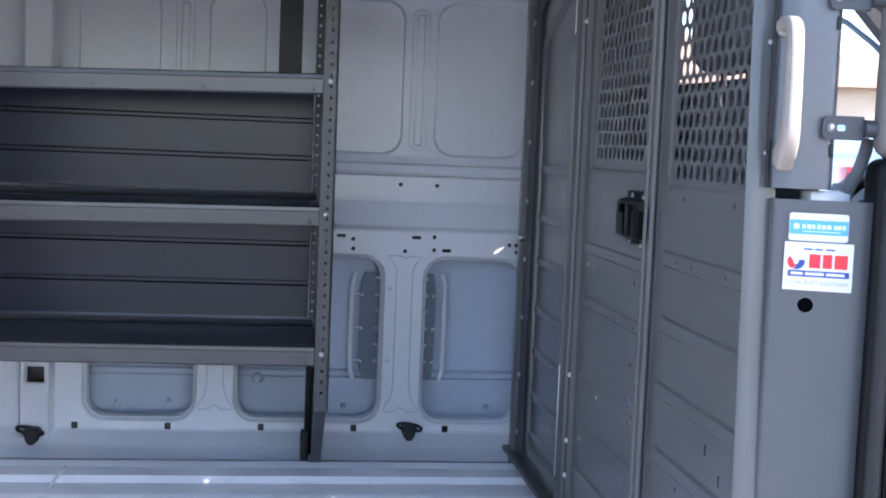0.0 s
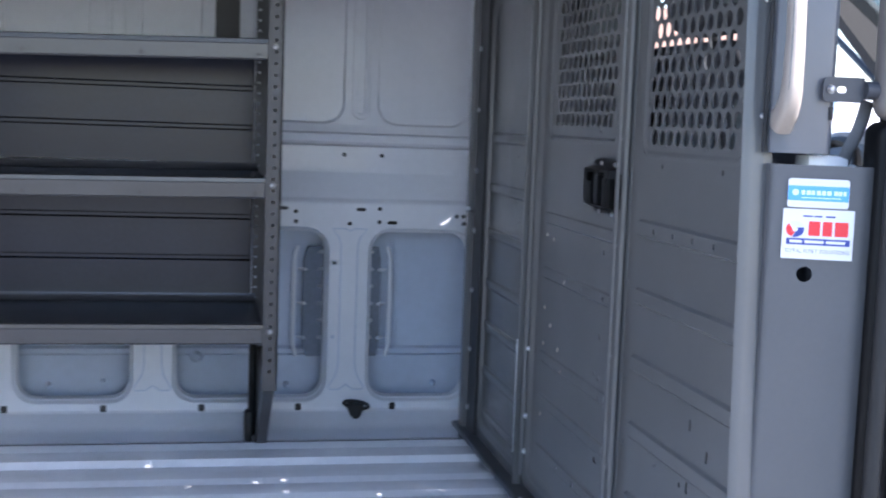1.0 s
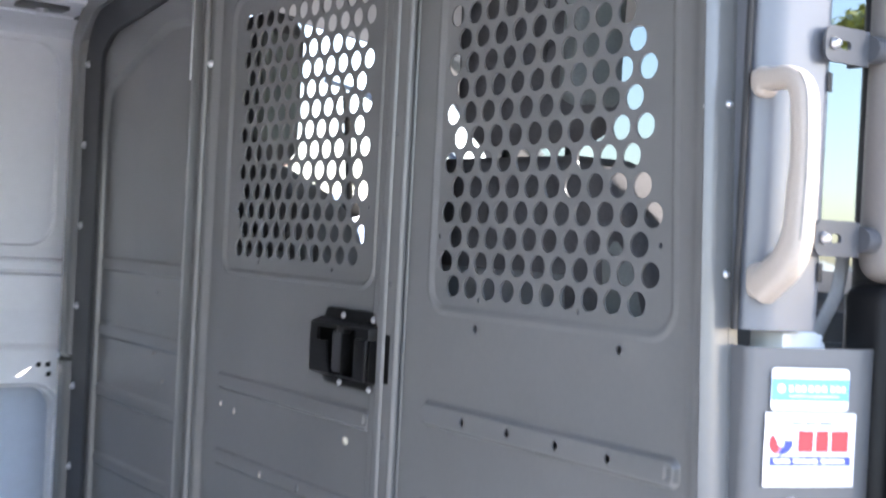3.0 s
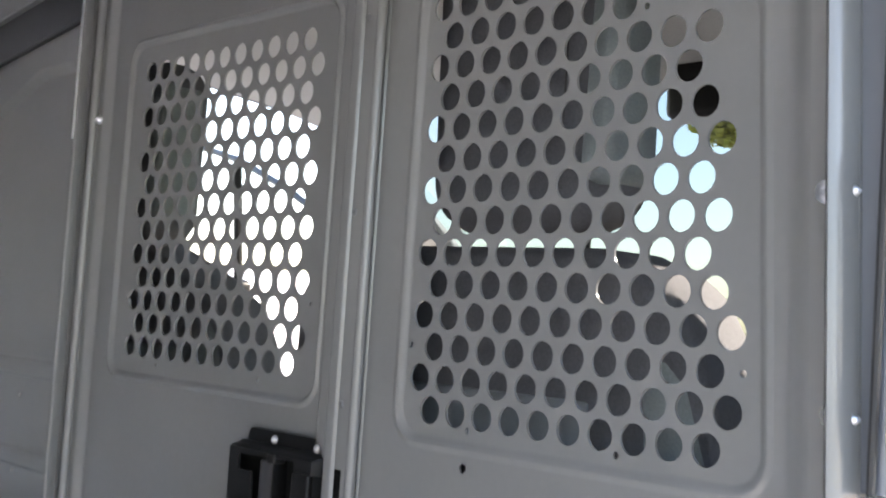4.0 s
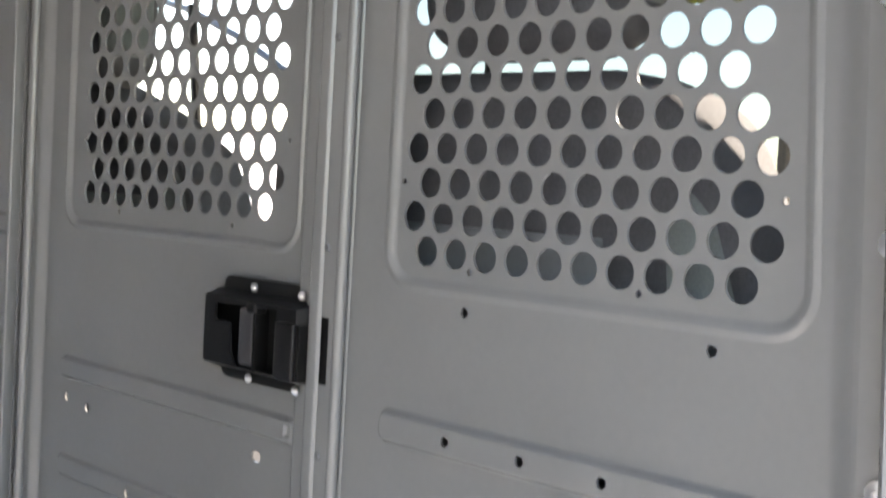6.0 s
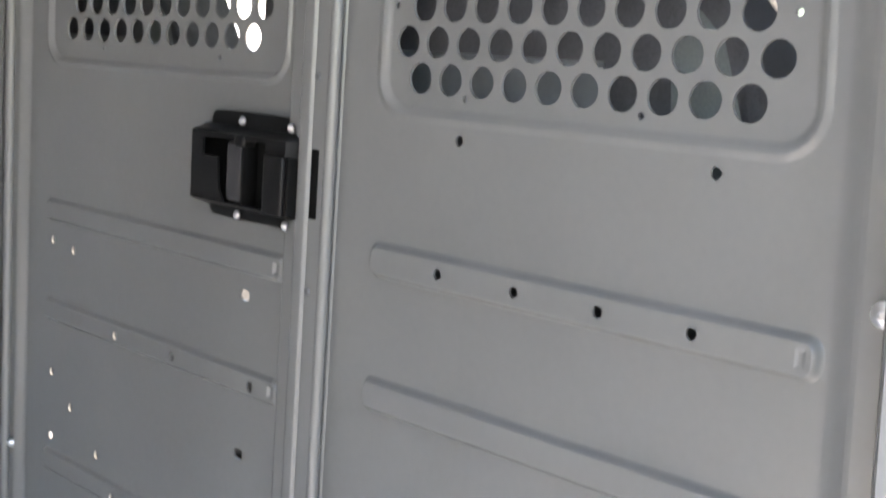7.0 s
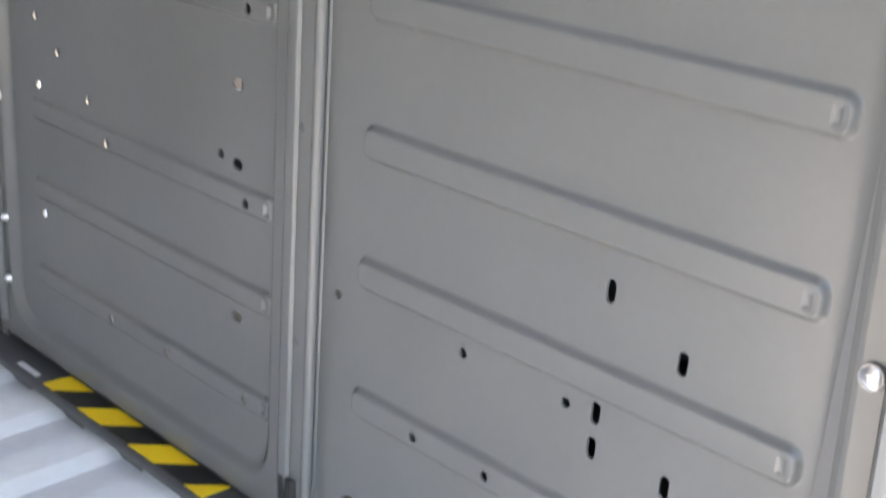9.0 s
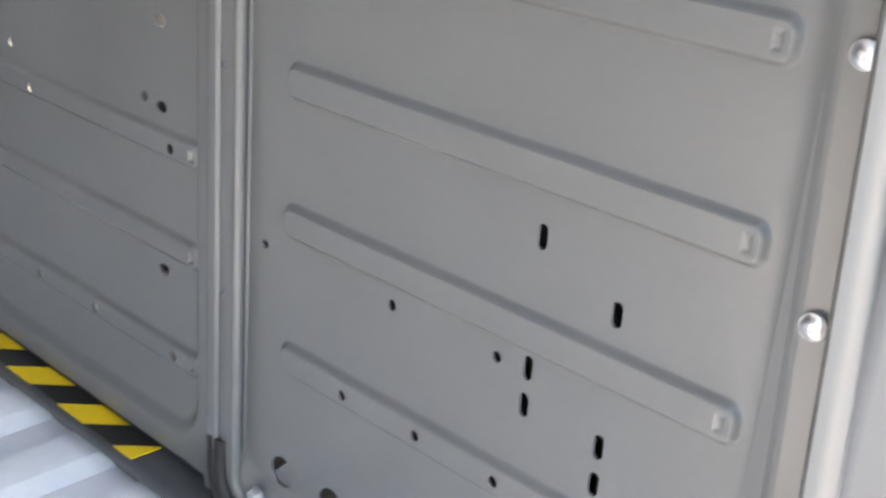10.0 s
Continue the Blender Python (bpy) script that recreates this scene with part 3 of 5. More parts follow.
def edge_ridge():
    b = bmesh.new()
    prof = [(-0.006, -0.015), (-0.024, -0.0155), (-0.033, -0.0175), (-0.0355, -0.0205), (-0.033, -0.0235), (-0.024, -0.0255), (0.004, -0.027)]
    cols = [[b.verts.new((x, edge_y(z) + d, z)) for x, d in prof] for z in (0.08, 0.9, TOPZ)]
    for a, c in zip(cols, cols[1:]):
        for k in range(len(prof) - 1):
            b.faces.new((a[k], a[k + 1], c[k + 1], c[k]))
    bmesh.ops.recalc_face_normals(b, faces=b.faces[:])
    bmesh.ops.solidify(b, geom=b.faces[:], thickness=-0.0012)
    return b


ppart("edge_ridge", edge_ridge(), GREY, sharp=50)
for k in range(5, 9):
    z = 0.17 + 0.1555 * k
    b = ppart("bolt", dome_bolt(0.0036, 0.0040, 0.0040), ZINC, "zinc dome-head bolt")
    b.matrix_basis = Matrix.Translation((-0.012, edge_y(z) - 0.0262, z)) @ Matrix.Rotation(radians(90), 4, "Z")


def door_panel():
    out = rect(0.486, 0.092, 1.060, TOPZ)
    rel = [(rect(0.500, 0.112, 1.036, TOPZ - 0.06), 0.05, -FLANGE, 0.018, 5)]
    for z in (0.722, 0.600, 0.411, 0.312, 0.198):
        rel.append((rect(0.508, z - 0.0145, 0.974, z + 0.0145), 0.0105, -0.0054, 0.0054, 4))
        rel.append((rect(0.514, z - 0.0065, 0.524, z + 0.0065), 0.002, 0.0025, 0.003, 2))
    rel.append((rect(0.516, 0.892, 0.984, 1.345), 0.035, -0.0026, 0.0058, 3))
    rel.append((rect(0.522, 0.898, 0.978, 1.339), 0.03, 0.0060, 0.008, 4))
    holes = pane_holes_left()
    for y, z in ((0.959, 0.685), (0.910, 0.679), (0.804, 0.5985), (0.690, 0.5985), (0.552, 0.5985), (0.957, 0.522), (0.910, 0.488), (0.957, 0.441), (0.847, 0.446),
                 (0.802, 0.408), (0.599, 0.447), (0.956, 0.280), (0.552, 0.409), (0.802, 0.1965), (0.690, 0.1965), (0.549, 0.1965)):
        holes.append(circle(y, z, 0.0052, 12))
    for y, z in ((0.573, 0.686), (0.572, 0.523), (0.572, 0.443), (0.570, 0.281)):
        holes.append(slot(y, z, 0.016, 0.011, 4))
    for y, z in ((0.636, 0.916), (0.546, 1.005), (0.86, 0.918), (0.945, 1.0)):
        holes.append(circle(y, z, 0.003, 8))
    return pressed_sheet(out, holes, rel, [], None, lambda u, v, w: on_partition(u, v, w + FLANGE + 0.002), 0.0024)


door = ppart("door", door_panel(), GREY, "grey hinged partition door with a perforated window", sharp=30, weighted=True)


def under(name, bm, mat, parent, label="", **kw):
    return part(name, bm, mat, parent, label, **kw)


under("edge_lip", extrude_plan([(p.x, p.y) for p in arc_path([(-0.0085, 0.4880, 0), (-0.0170, 0.4765, 0), (-0.0175, 0.4635, 0), (-0.0140, 0.4615, 0)], 0.003, 4)], 0.138, TOPZ, 0.0028), GREY, door)
under("hinge_edge", tube([(-0.011, 1.050, 0.11), (-0.011, 1.050, TOPZ)], 0.0065, 12), GREY, door)
bm = bmesh.new()
for dy, r in ((0.0, 0.0066), (-0.0115, 0.0074)):
    tube(arc_path([(-0.012, 0.4705 + dy, 0.150), (-0.014, 0.4690 + dy, 0.108), (-0.017, 0.450 + dy, 0.083), (-0.026, 0.412 + dy, 0.078), (-0.034, 0.390 + dy, 0.070)], 0.03), r, 10, bm, up=(0, 1, 0) if dy == 0.0 else (0, 0.9, 0.4))
under("rubber_boot", bm, BLACK_RUBBER, door, "black rubber boot under the door edge")

# door frame: jamb, bead of the fixed panel, hinge post
def jamb():
    bm = pressed_sheet(rect(0.438, 0.085, 0.4845, TOPZ), [rounded(rect(0.452, 0.778, 0.4665, 0.841), 0.001, 0, 2)], [], [], None, lambda u, v, w: (-0.0130 + w, u, v), 0.0016)
    return bm


def hex_bolt(r, h, washer):
    """A hexagon head on a round washer, standing out towards -x."""
    b = tube([(0, 0, 0), (-0.0014, 0, 0)], washer, 16)
    return tube([(-0.0014, 0, 0), (-h * 0.85, 0, 0), (-h, 0, 0)], [r, r, r * 0.86], 6, b)


ppart("door_jamb", jamb(), GREY)
ppart("jamb_bead", tube(arc_path([(-0.0092, 0.4415, TOPZ), (-0.0092, 0.4415, 0.098), (-0.0092, 0.39, 0.087), (-0.0080, -0.05, 0.087)], 0.055, 8), 0.0054, 14, up=(1, 0, 0)), GREY)
# Black block just behind the jamb, painted as the shade in its slot.
ppart("latch_well", box((-0.0112, 0.446, 0.772), (0.010, 0.472, 0.848), 0.001), RECESS_SHADE, "black block standing in for the shade in the jamb's latch opening")
b = ppart("bolt", hex_bolt(0.0072, 0.009, 0.0085), ZINC, "zinc hexagon bolt")
b.location = (-0.009, 0.407, 0.113)
b.rotation_euler = (0.3, 0, 0)
ppart("stay_plate", pressed_sheet([(0.432, 0.105), (0.350, 0.105), (0.350, 0.187)], [], [], [], None, lambda u, v, w: (0.0055 + w, u, v), 0.002), GREY)
for z in (0.51, 0.711, 0.906, 1.10, 1.30, 0.30):
    b = ppart("rivet", tube([(-0.0128, 0.459, z), (-0.0146, 0.459, z)], [0.0045, 0.003], 10), DARK_STEEL)
for z in (0.22, 0.406, 0.570, 0.738, 0.901, 1.07, 1.24):
    b = ppart("rivet", tube([(-0.004, 1.0715, z), (-0.010, 1.0715, z)], [0.0045, 0.003], 10), DARK_STEEL)


def wing_panel():
    out = [(1.078, 0.05), (1.72, 0.05), (1.72, 1.30), (1.64, 1.385), (1.36, 1.43), (1.078, 1.45)]
    rel = [([(1.100, 0.10), (1.535, 0.10), (1.535, 1.235), (1.24, 1.335), (1.100, 1.335)], 0.05, 0.010, 0.018, 5)]
    for z in (0.888, 0.757, 0.637, 0.502, 0.386, 0.262, 0.15):
        rel.append((rect(1.108, z - 0.0165, 1.525, z + 0.0165), 0.0135, -0.005, 0.009, 4))
    holes = [circle(y, z, 0.0042, 8) for y, z in ((1.239, 0.847), (1.245, 0.736), (1.20, 0.69), (1.40, 0.36), (1.36, 0.33), (1.42, 0.30), (1.30, 0.29), (1.45, 0.24))]
    return pressed_sheet(out, holes, rel, [], None, lambda u, v, w: on_partition(u, v, w + FLANGE + 0.002), 0.0016)


ppart("wing_panel", wing_panel(), GREY, "plain grey pressed side panel with ribs", sharp=30, weighted=True)
ppart("hinge_channel", box((-0.004, 1.0605, 0.06), (-0.001, 1.084, TOPZ), 0.0005), GREY)
ppart("hinge_post", box((-0.0222, 1.0825, 0.06), (-0.002, 1.0885, TOPZ), 0.0024, 3), GREY)
# Added zinc strips stand in for the bright light along the hinge gap.
for z0, z1 in ((0.155, 0.425), (1.215, TOPZ)):
    ppart("hinge_leaf", box((-0.0242, 1.0835, z0), (-0.0222, 1.0875, z1), 0.0006), ZINC, "bright bare steel strip standing in for light in the hinge gap")
for z in (0.17, 0.254, 0.412, 1.24, 1.44):
    b = ppart("hinge_bolt", dome_bolt(0.0058, 0.0055, 0.0066), ZINC, "zinc dome-head bolt")
    b.location = (-0.0075, 1.0385, z)


def wall_angle():
    """The angle strip that closes the partition to the van wall."""
    b = bmesh.new()
    path = arc_path([(1.578, 0.04, 0), (1.578, 1.325, 0), (1.50, 1.385, 0), (1.10, 1.435, 0)], 0.09, 8)
    return ribbon(path, 0.095, -0.0165, -0.0085)


def ribbon(path, width, x0, x1):
    """A flat strip on the partition along a line in y and z."""
    b = bmesh.new()
    pts = [Vector((p.x, p.y)) for p in path]
    cols = []
    for i, p in enumerate(pts):
        d = (pts[min(i + 1, len(pts) - 1)] - pts[max(i - 1, 0)]).normalized()
        n = Vector((-d.y, d.x)) * width / 2
        cols.append([b.verts.new((x, *(p + n * s))) for x, s in ((x0, -0.94), (x0, 0.94), (x0 + 0.002, 1), (x1, 1), (x1, -1), (x0 + 0.002, -1))])
    for a, c in zip(cols, cols[1:]):
        for k in range(6):
            b.faces.new((a[k], a[(k + 1) % 6], c[(k + 1) % 6], c[k]))
    b.faces.new(cols[0]), b.faces.new(cols[-1][::-1])
    bmesh.ops.recalc_face_normals(b, faces=b.faces[:])
    return b


ppart("wall_angle", wall_angle(), DARK_ANGLE, "dark steel closing angle against the wall")
SEAL = [(p.x, p.y) for p in arc_path([(-0.010, 1.622, 0), (-0.026, 1.632, 0), (-0.026, 1.675, 0), (-0.004, 1.712, 0), (0.03, 1.80, 0)], 0.012)]
ppart("wall_seal", extrude_plan(SEAL, 0.04, 0.681, 0.003), GREY)
ppart("wall_seal", extrude_plan(SEAL, 0.695, 1.345, 0.003), GREY)
ppart("corner_seal", ribbon(arc_path([(1.655, 1.30, 0), (1.655, 1.345, 0), (1.58, 1.415, 0), (1.10, 1.475, 0)], 0.08, 8), 0.05, -0.028, -0.012), GREY)
for k in range(9):
    z = 0.14 + 0.164 * k
    b = ppart("bolt", dome_bolt(0.0065, 0.005, 0.008), ZINC, "zinc dome-head bolt")
    b.location = (-0.017, 1.605, z)

# threshold and hazard tape
threshold = thing("threshold", "dark steel threshold angle along the foot of the partition", "threshold", kind="structure", at=(-0.02, 0.8, FLOOR))
TINV = Matrix.Translation((-0.02, 0.8, FLOOR)).inverted()
bm = box((-0.0425, -0.06, 0.064), (0.006, 1.70, 0.079), 0.005, 3)
box((-0.018, -0.06, 0.030), (0.006, 1.70, 0.066), 0.002, 2, bm)
box((0.003, 0.40, 0.06), (0.010, 1.12, 0.135), 0.001, 2, bm)
p = part("angle", bm, DARK_STEEL, threshold)
p.matrix_parent_inverse = TINV
tape = thing("hazard_tape", "yellow and black striped hazard tape stuck on the threshold", "tape", at=(-0.02, 0.8, 0.08))
TPINV = Matrix.Translation((-0.02, 0.8, 0.08)).inverted()
TAPE_END, PITCH_T, SKEW = 0.574, 0.0548, 0.033
for k in range(7):
    a, c = 0.905 - k * PITCH_T, 0.905 - (k + 1) * PITCH_T
    b = bmesh.new()
    qs = [(-0.037, min(a + SKEW, 0.908)), (-0.001, a), (-0.001, max(c, TAPE_END)), (-0.037, max(c + SKEW, TAPE_END + 0.002))]
    lo = [b.verts.new((x, y, 0.0792)) for x, y in qs]
    hi = [b.verts.new((x, y, 0.0802)) for x, y in qs]
    b.faces.new(hi), b.faces.new(lo[::-1])
    for i in range(4):
        b.faces.new((lo[i], lo[(i + 1) % 4], hi[(i + 1) % 4], hi[i]))
    bmesh.ops.recalc_face_normals(b, faces=b.faces[:])
    p = part("stripe", b, TAPE_YELLOW if k % 2 == 0 else TAPE_SHADE_BLACK, tape, "yellow stripe" if k % 2 == 0 else "black stripe")
    p.matrix_parent_inverse = TPINV
scrap = tagged(link("paper_scrap", box((-0.035, 0.930, 0.0792), (-0.027, 0.978, 0.0798), 0.0), STICKER), "small white paper label on the threshold", "label")


# door latch
def latch():
    back = pressed_sheet(rounded(rect(0.4765, 0.762, 0.628, 0.866), 0.010, 0, 4), [], [], [], None, lambda u, v, w: (-0.006 + w, u, v), 0.004)
    plate = under("latch_plate", back, BLACK_PLASTIC, door, "black moulded slam latch")
    # housing: square finger hole, curved slit, pull and hand recess in one opening
    mouth = rounded([(0.614, 0.839), (0.514, 0.842), (0.514, 0.779), (0.577, 0.779), (0.586, 0.792), (0.589, 0.822), (0.614, 0.822)], 0.002, 0, 3)
    hood = pressed_sheet(rounded(rect(0.4775, 0.772, 0.639, 0.852), 0.006, 0, 4), [mouth],
                         [(rect(0.4780, 0.7725, 0.6385, 0.8515), 0.006, -0.016, 0.006, 3)], [], None, lambda u, v, w: (-0.010 + w, u, v), 0.0025)
    part("housing", hood, BLACK_PLASTIC, plate, sharp=30, weighted=True)
    # Black slab painted as the shade at the bottom of the latch.
    part("recess", box((-0.0085, 0.508, 0.774), (-0.006, 0.637, 0.846), 0.001), RECESS_SHADE, plate)
    part("pull", box((-0.0255, 0.5505, 0.781), (-0.009, 0.5765, 0.8385), 0.005, 4), PULL_GREY, plate, "dark grey finger pull")
    # Black strip for the shaded side of the pull.
    part("pull_edge", box((-0.0262, 0.5470, 0.778), (-0.0088, 0.5505, 0.841), 0.0006, 2), RECESS_SHADE, plate)
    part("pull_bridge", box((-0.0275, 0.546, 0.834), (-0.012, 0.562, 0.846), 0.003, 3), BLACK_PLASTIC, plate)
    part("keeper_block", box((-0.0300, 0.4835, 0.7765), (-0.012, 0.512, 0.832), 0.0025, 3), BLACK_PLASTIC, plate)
    # Black strip painted as the shade between keeper and door edge.
    part("strike_gap", box((-0.0266, 0.4785, 0.7775), (-0.012, 0.4830, 0.831), 0.0006, 2), RECESS_SHADE, plate)
    for y, z in ((0.569, 0.858), (0.494, 0.857), (0.572, 0.767), (0.497, 0.766)):
        b = part("screw", dome_bolt(0.0042, 0.0035, 0.0046), ZINC, plate, "zinc screw head")
        b.location = (-0.0115, y, z)


latch()


# ------------------------------------------------------------------ right-hand pillar cover
def sweep_cover(points, z0, z1, rad, thick=0.002):
    return extrude_plan([(p.x, p.y) for p in arc_path([(x, y, 0) for x, y in points], rad, 6)], z0, z1, thick)


cover = thing("pillar_cover", "grey folded steel pillar cover with two stickers and a round hole", "pillar cover", at=(0.05, -0.12, FLOOR))
CINV = Matrix.Translation((0.05, -0.12, FLOOR)).inverted()
COVER_PLAN = [(-0.003, -0.060), (-0.003, -0.100), (-0.008, -0.120), (0.104, -0.164), (0.128, -0.160), (0.150, -0.120)]
FACE_A, FACE_B = Vector((-0.008, -0.120, 0)), Vector((0.104, -0.164, 0))
FDIR = (FACE_B - FACE_A).normalized()
FNRM = Vector((FDIR.y, -FDIR.x, 0))


def folded_cover():
    """The cover folded from one blank, with its round hole punched through."""
    pts = [Vector((p.x, p.y)) for p in arc_path([(x, y, 0) for x, y in COVER_PLAN], 0.016, 6)]
    run = [0.0]
    for a, c in zip(pts, pts[1:]):
        run.append(run[-1] + (c - a).length)
    norms = []
    for i in range(len(pts)):
        d = (pts[min(i + 1, len(pts) - 1)] - pts[max(i - 1, 0)]).normalized()
        norms.append(Vector((-d.y, d.x)))

    def place(u, v, w):
        k = max(i for i in range(len(run) - 1) if run[i] <= u + 1e-6)
        f = (u - run[k]) / (run[k + 1] - run[k])
        q = pts[k].lerp(pts[k + 1], f) + norms[k].lerp(norms[k + 1], f).normalized() * w
        return (q.x, q.y, v)

    target = (FACE_A + FDIR * 0.052).xy
    k = min(range(len(pts) - 1), key=lambda i: abs((pts[i] - target).length + (pts[i + 1] - target).length - (pts[i + 1] - pts[i]).length))
    mid = run[k] + (target - pts[k]).dot((pts[k + 1] - pts[k]).normalized())
    lines = [((u, 0.0), (u, 0.884)) for u in run[1:-1]]
    return pressed_sheet(rect(0.0, 0.0, run[-1], 0.884), [circle(mid, 0.7375, 0.0105, 28)], [], lines, None, place, 0.002)


p = part("cover_sheet", folded_cover(), GREY_SHADED, cover)
p.matrix_parent_inverse = CINV
q = part("side_return", extrude_plan([(0.149, -0.118), (0.150, -0.09), (0.146, -0.06)], 0.0, 0.884, 0.002), GREY_SHADED, cover)
q.matrix_parent_inverse = CINV


def on_face(s, z, out):
    """A place on the cover's face: s metres along it, out from it."""
    return FACE_A + FDIR * s + FNRM * out + Vector((0, 0, z))


def flat_on_face(s0, z0, s1, z1, out, rad=0.003, depth=0.0004):
    b = bmesh.new()
    loop = rounded(rect(s0, z0, s1, z1), rad, 0, 4)
    top = [b.verts.new(on_face(s, z, out + depth)) for s, z in loop]
    low = [b.verts.new(on_face(s, z, out)) for s, z in loop]
    b.faces.new(top)
    for k in range(len(loop)):
        b.faces.new((top[k], low[k], low[(k + 1) % len(loop)], top[(k + 1) % len(loop)]))
    bmesh.ops.recalc_face_normals(b, faces=b.faces[:])
    return b


def disc_on_face(s, z, r, out, n=28):
    b = bmesh.new()
    vs = [b.verts.new(on_face(s + r * math.cos(2 * math.pi * k / n), z + r * math.sin(2 * math.pi * k / n), out)) for k in range(n)]
    b.faces.new(vs)
    return b


def words(text, s, z, size, out, mat, parent, name, width=None):
    cu = bpy.data.curves.new("t", "FONT")
    cu.body, cu.size, cu.align_x, cu.align_y, cu.extrude = text, size, "CENTER", "CENTER", 0.0001
    tmp = bpy.data.objects.new("t", cu)
    scene.collection.objects.link(tmp)
    bpy.context.view_layer.update()
    me = bpy.data.meshes.new_from_object(tmp.evaluated_get(bpy.context.evaluated_depsgraph_get()))
    bpy.data.objects.remove(tmp)
    xs = [v.co.x for v in me.vertices]
    k = width / (max(xs) - min(xs)) if width else 1.0
    for v in me.vertices:
        v.co = on_face(s + v.co.x * k, z + v.co.y, out + v.co.z)
    me.materials.append(mat)
    ob = new(name, me)
    ob.parent = parent
    return ob


A0, A1 = 0.0238, 0.1028
st = tagged(link("maker_sticker", flat_on_face(A0, 0.8275, A1, 0.866, 0.0022, 0.004), STICKER), "white sticker with a blue band on the grey pillar cover", "sticker")
part("blue_band", flat_on_face(A0 + 0.0004, 0.8365, A1 - 0.0004, 0.8565, 0.0028, 0.001, 0.0002), BLUE_INK, st, "blue printed band")
part("emblem", disc_on_face(A0 + 0.010, 0.8475, 0.0042, 0.0032), PALE_BLUE, st, "pale round emblem")
for k, w in enumerate((0.0045, 0.0055, 0.0040, 0.0050, 0.0050, 0.0055)):
    part("text_bar", flat_on_face(A0 + 0.0175 + 0.0066 * k, 0.8446, A0 + 0.0175 + 0.0066 * k + w, 0.8504, 0.0032, 0.0008, 0.0001), PALE_BLUE, st)
for k, w in enumerate((0.0050, 0.0045, 0.0040)):
    part("text_bar", flat_on_face(A0 + 0.0595 + 0.0058 * k, 0.8446, A0 + 0.0595 + 0.0058 * k + w, 0.8504, 0.0032, 0.0008, 0.0001), PALE_BLUE, st)
part("text_bar", flat_on_face(A0 + 0.018, 0.8402, A1 - 0.010, 0.8412, 0.0032, 0.0004, 0.0001), PALE_BLUE, st)
part("text_bar", flat_on_face(A0 + 0.016, 0.8606, A1 - 0.014, 0.8618, 0.0028, 0.0005, 0.0001), PALE_BLUE, st)
part("text_bar", flat_on_face(A0 + 0.006, 0.8314, A1 - 0.006, 0.8326, 0.0028, 0.0005, 0.0001), PALE_BLUE, st)
B0, B1 = 0.0195, 0.1115
st = tagged(link("dealer_sticker", flat_on_face(B0, 0.7585, B1, 0.8255, 0.0022, 0.001), STICKER), "white sticker with red and navy print on the grey pillar cover", "sticker")
for k in range(3):
    part("text_bar", flat_on_face(B0 + 0.026 + 0.0145 * k, 0.8150, B0 + 0.0385 + 0.0145 * k - 0.002 * (k == 1), 0.8172, 0.0028, 0.0005, 0.0001), NAVY_INK, st)


def swoosh(a0, a1, mat, out, lab):
    """A third of the round three-coloured emblem, as a curved blade."""
    b = bmesh.new()
    cs, cz = B0 + 0.0165, 0.7980
    outer = [(cs + 0.0118 * math.cos(a), cz + 0.0108 * math.sin(a)) for a in [a0 + (a1 - a0) * k / 10 for k in range(11)]]
    inner = [(cs + 0.0036 * math.cos(a + 0.5), cz + 0.0034 * math.sin(a + 0.5)) for a in [a1 + (a0 - a1) * k / 6 for k in range(7)]]
    b.faces.new([b.verts.new(on_face(u, v, out)) for u, v in outer + inner])
    return part("emblem", b, mat, st, lab)


swoosh(2.35, 4.35, RED_INK, 0.0029, "red curved blade")
swoosh(4.45, 6.55, NAVY_INK, 0.0030, "navy curved blade")
swoosh(0.40, 2.25, PALE_BLUE, 0.0031, "pale curved blade")


for a, c in ((0.0340, 0.0490), (0.0520, 0.0645), (0.0675, 0.0850)):
    part("red_mark", flat_on_face(B0 + a, 0.7900, B0 + c, 0.8095, 0.0028, 0.0012, 0.0001), RED_INK, st, "red printed mark")
part("navy_band", flat_on_face(B0 + 0.006, 0.7775, B1 - 0.004, 0.7862, 0.0028, 0.0005, 0.0001), NAVY_INK, st, "navy printed band")
for a, c in ((0.010, 0.0265), (0.0295, 0.0545), (0.0575, 0.0820)):
    part("text_bar", flat_on_face(B0 + a, 0.7800, B0 + c, 0.7838, 0.0031, 0.0005, 0.0001), STICKER, st)
words("TOTAL FLEET SOLUTIONS", (B0 + B1) / 2, 0.7690, 0.0078, 0.0028, GREY_INK, st, "print", 0.084)

upper = thing("pillar_panel", "grey upper pillar panel beside the partition", "panel", at=(0.03, -0.12, 0.90))
UINV = Matrix.Translation((0.03, -0.12, 0.90)).inverted()
UP_PLAN = [(-0.004, -0.050), (-0.004, -0.098), (-0.012, -0.113), (0.006, -0.129), (0.067, -0.1375), (0.076, -0.120)]
# Added black strip paints the shaded gap between edge ridge and panel.
q = part("edge_trim", tube([(-0.0150, -0.109, 0.899), (-0.0150, -0.109, TOPZ)], 0.0032, 8), BLACK_RUBBER, upper, "black strip standing in for the dark gap")
q.matrix_parent_inverse = UINV
p = part("panel_sheet", sweep_cover(UP_PLAN, 0.899, TOPZ, 0.012), PILLAR_PAINT, upper)
p.matrix_parent_inverse = UINV
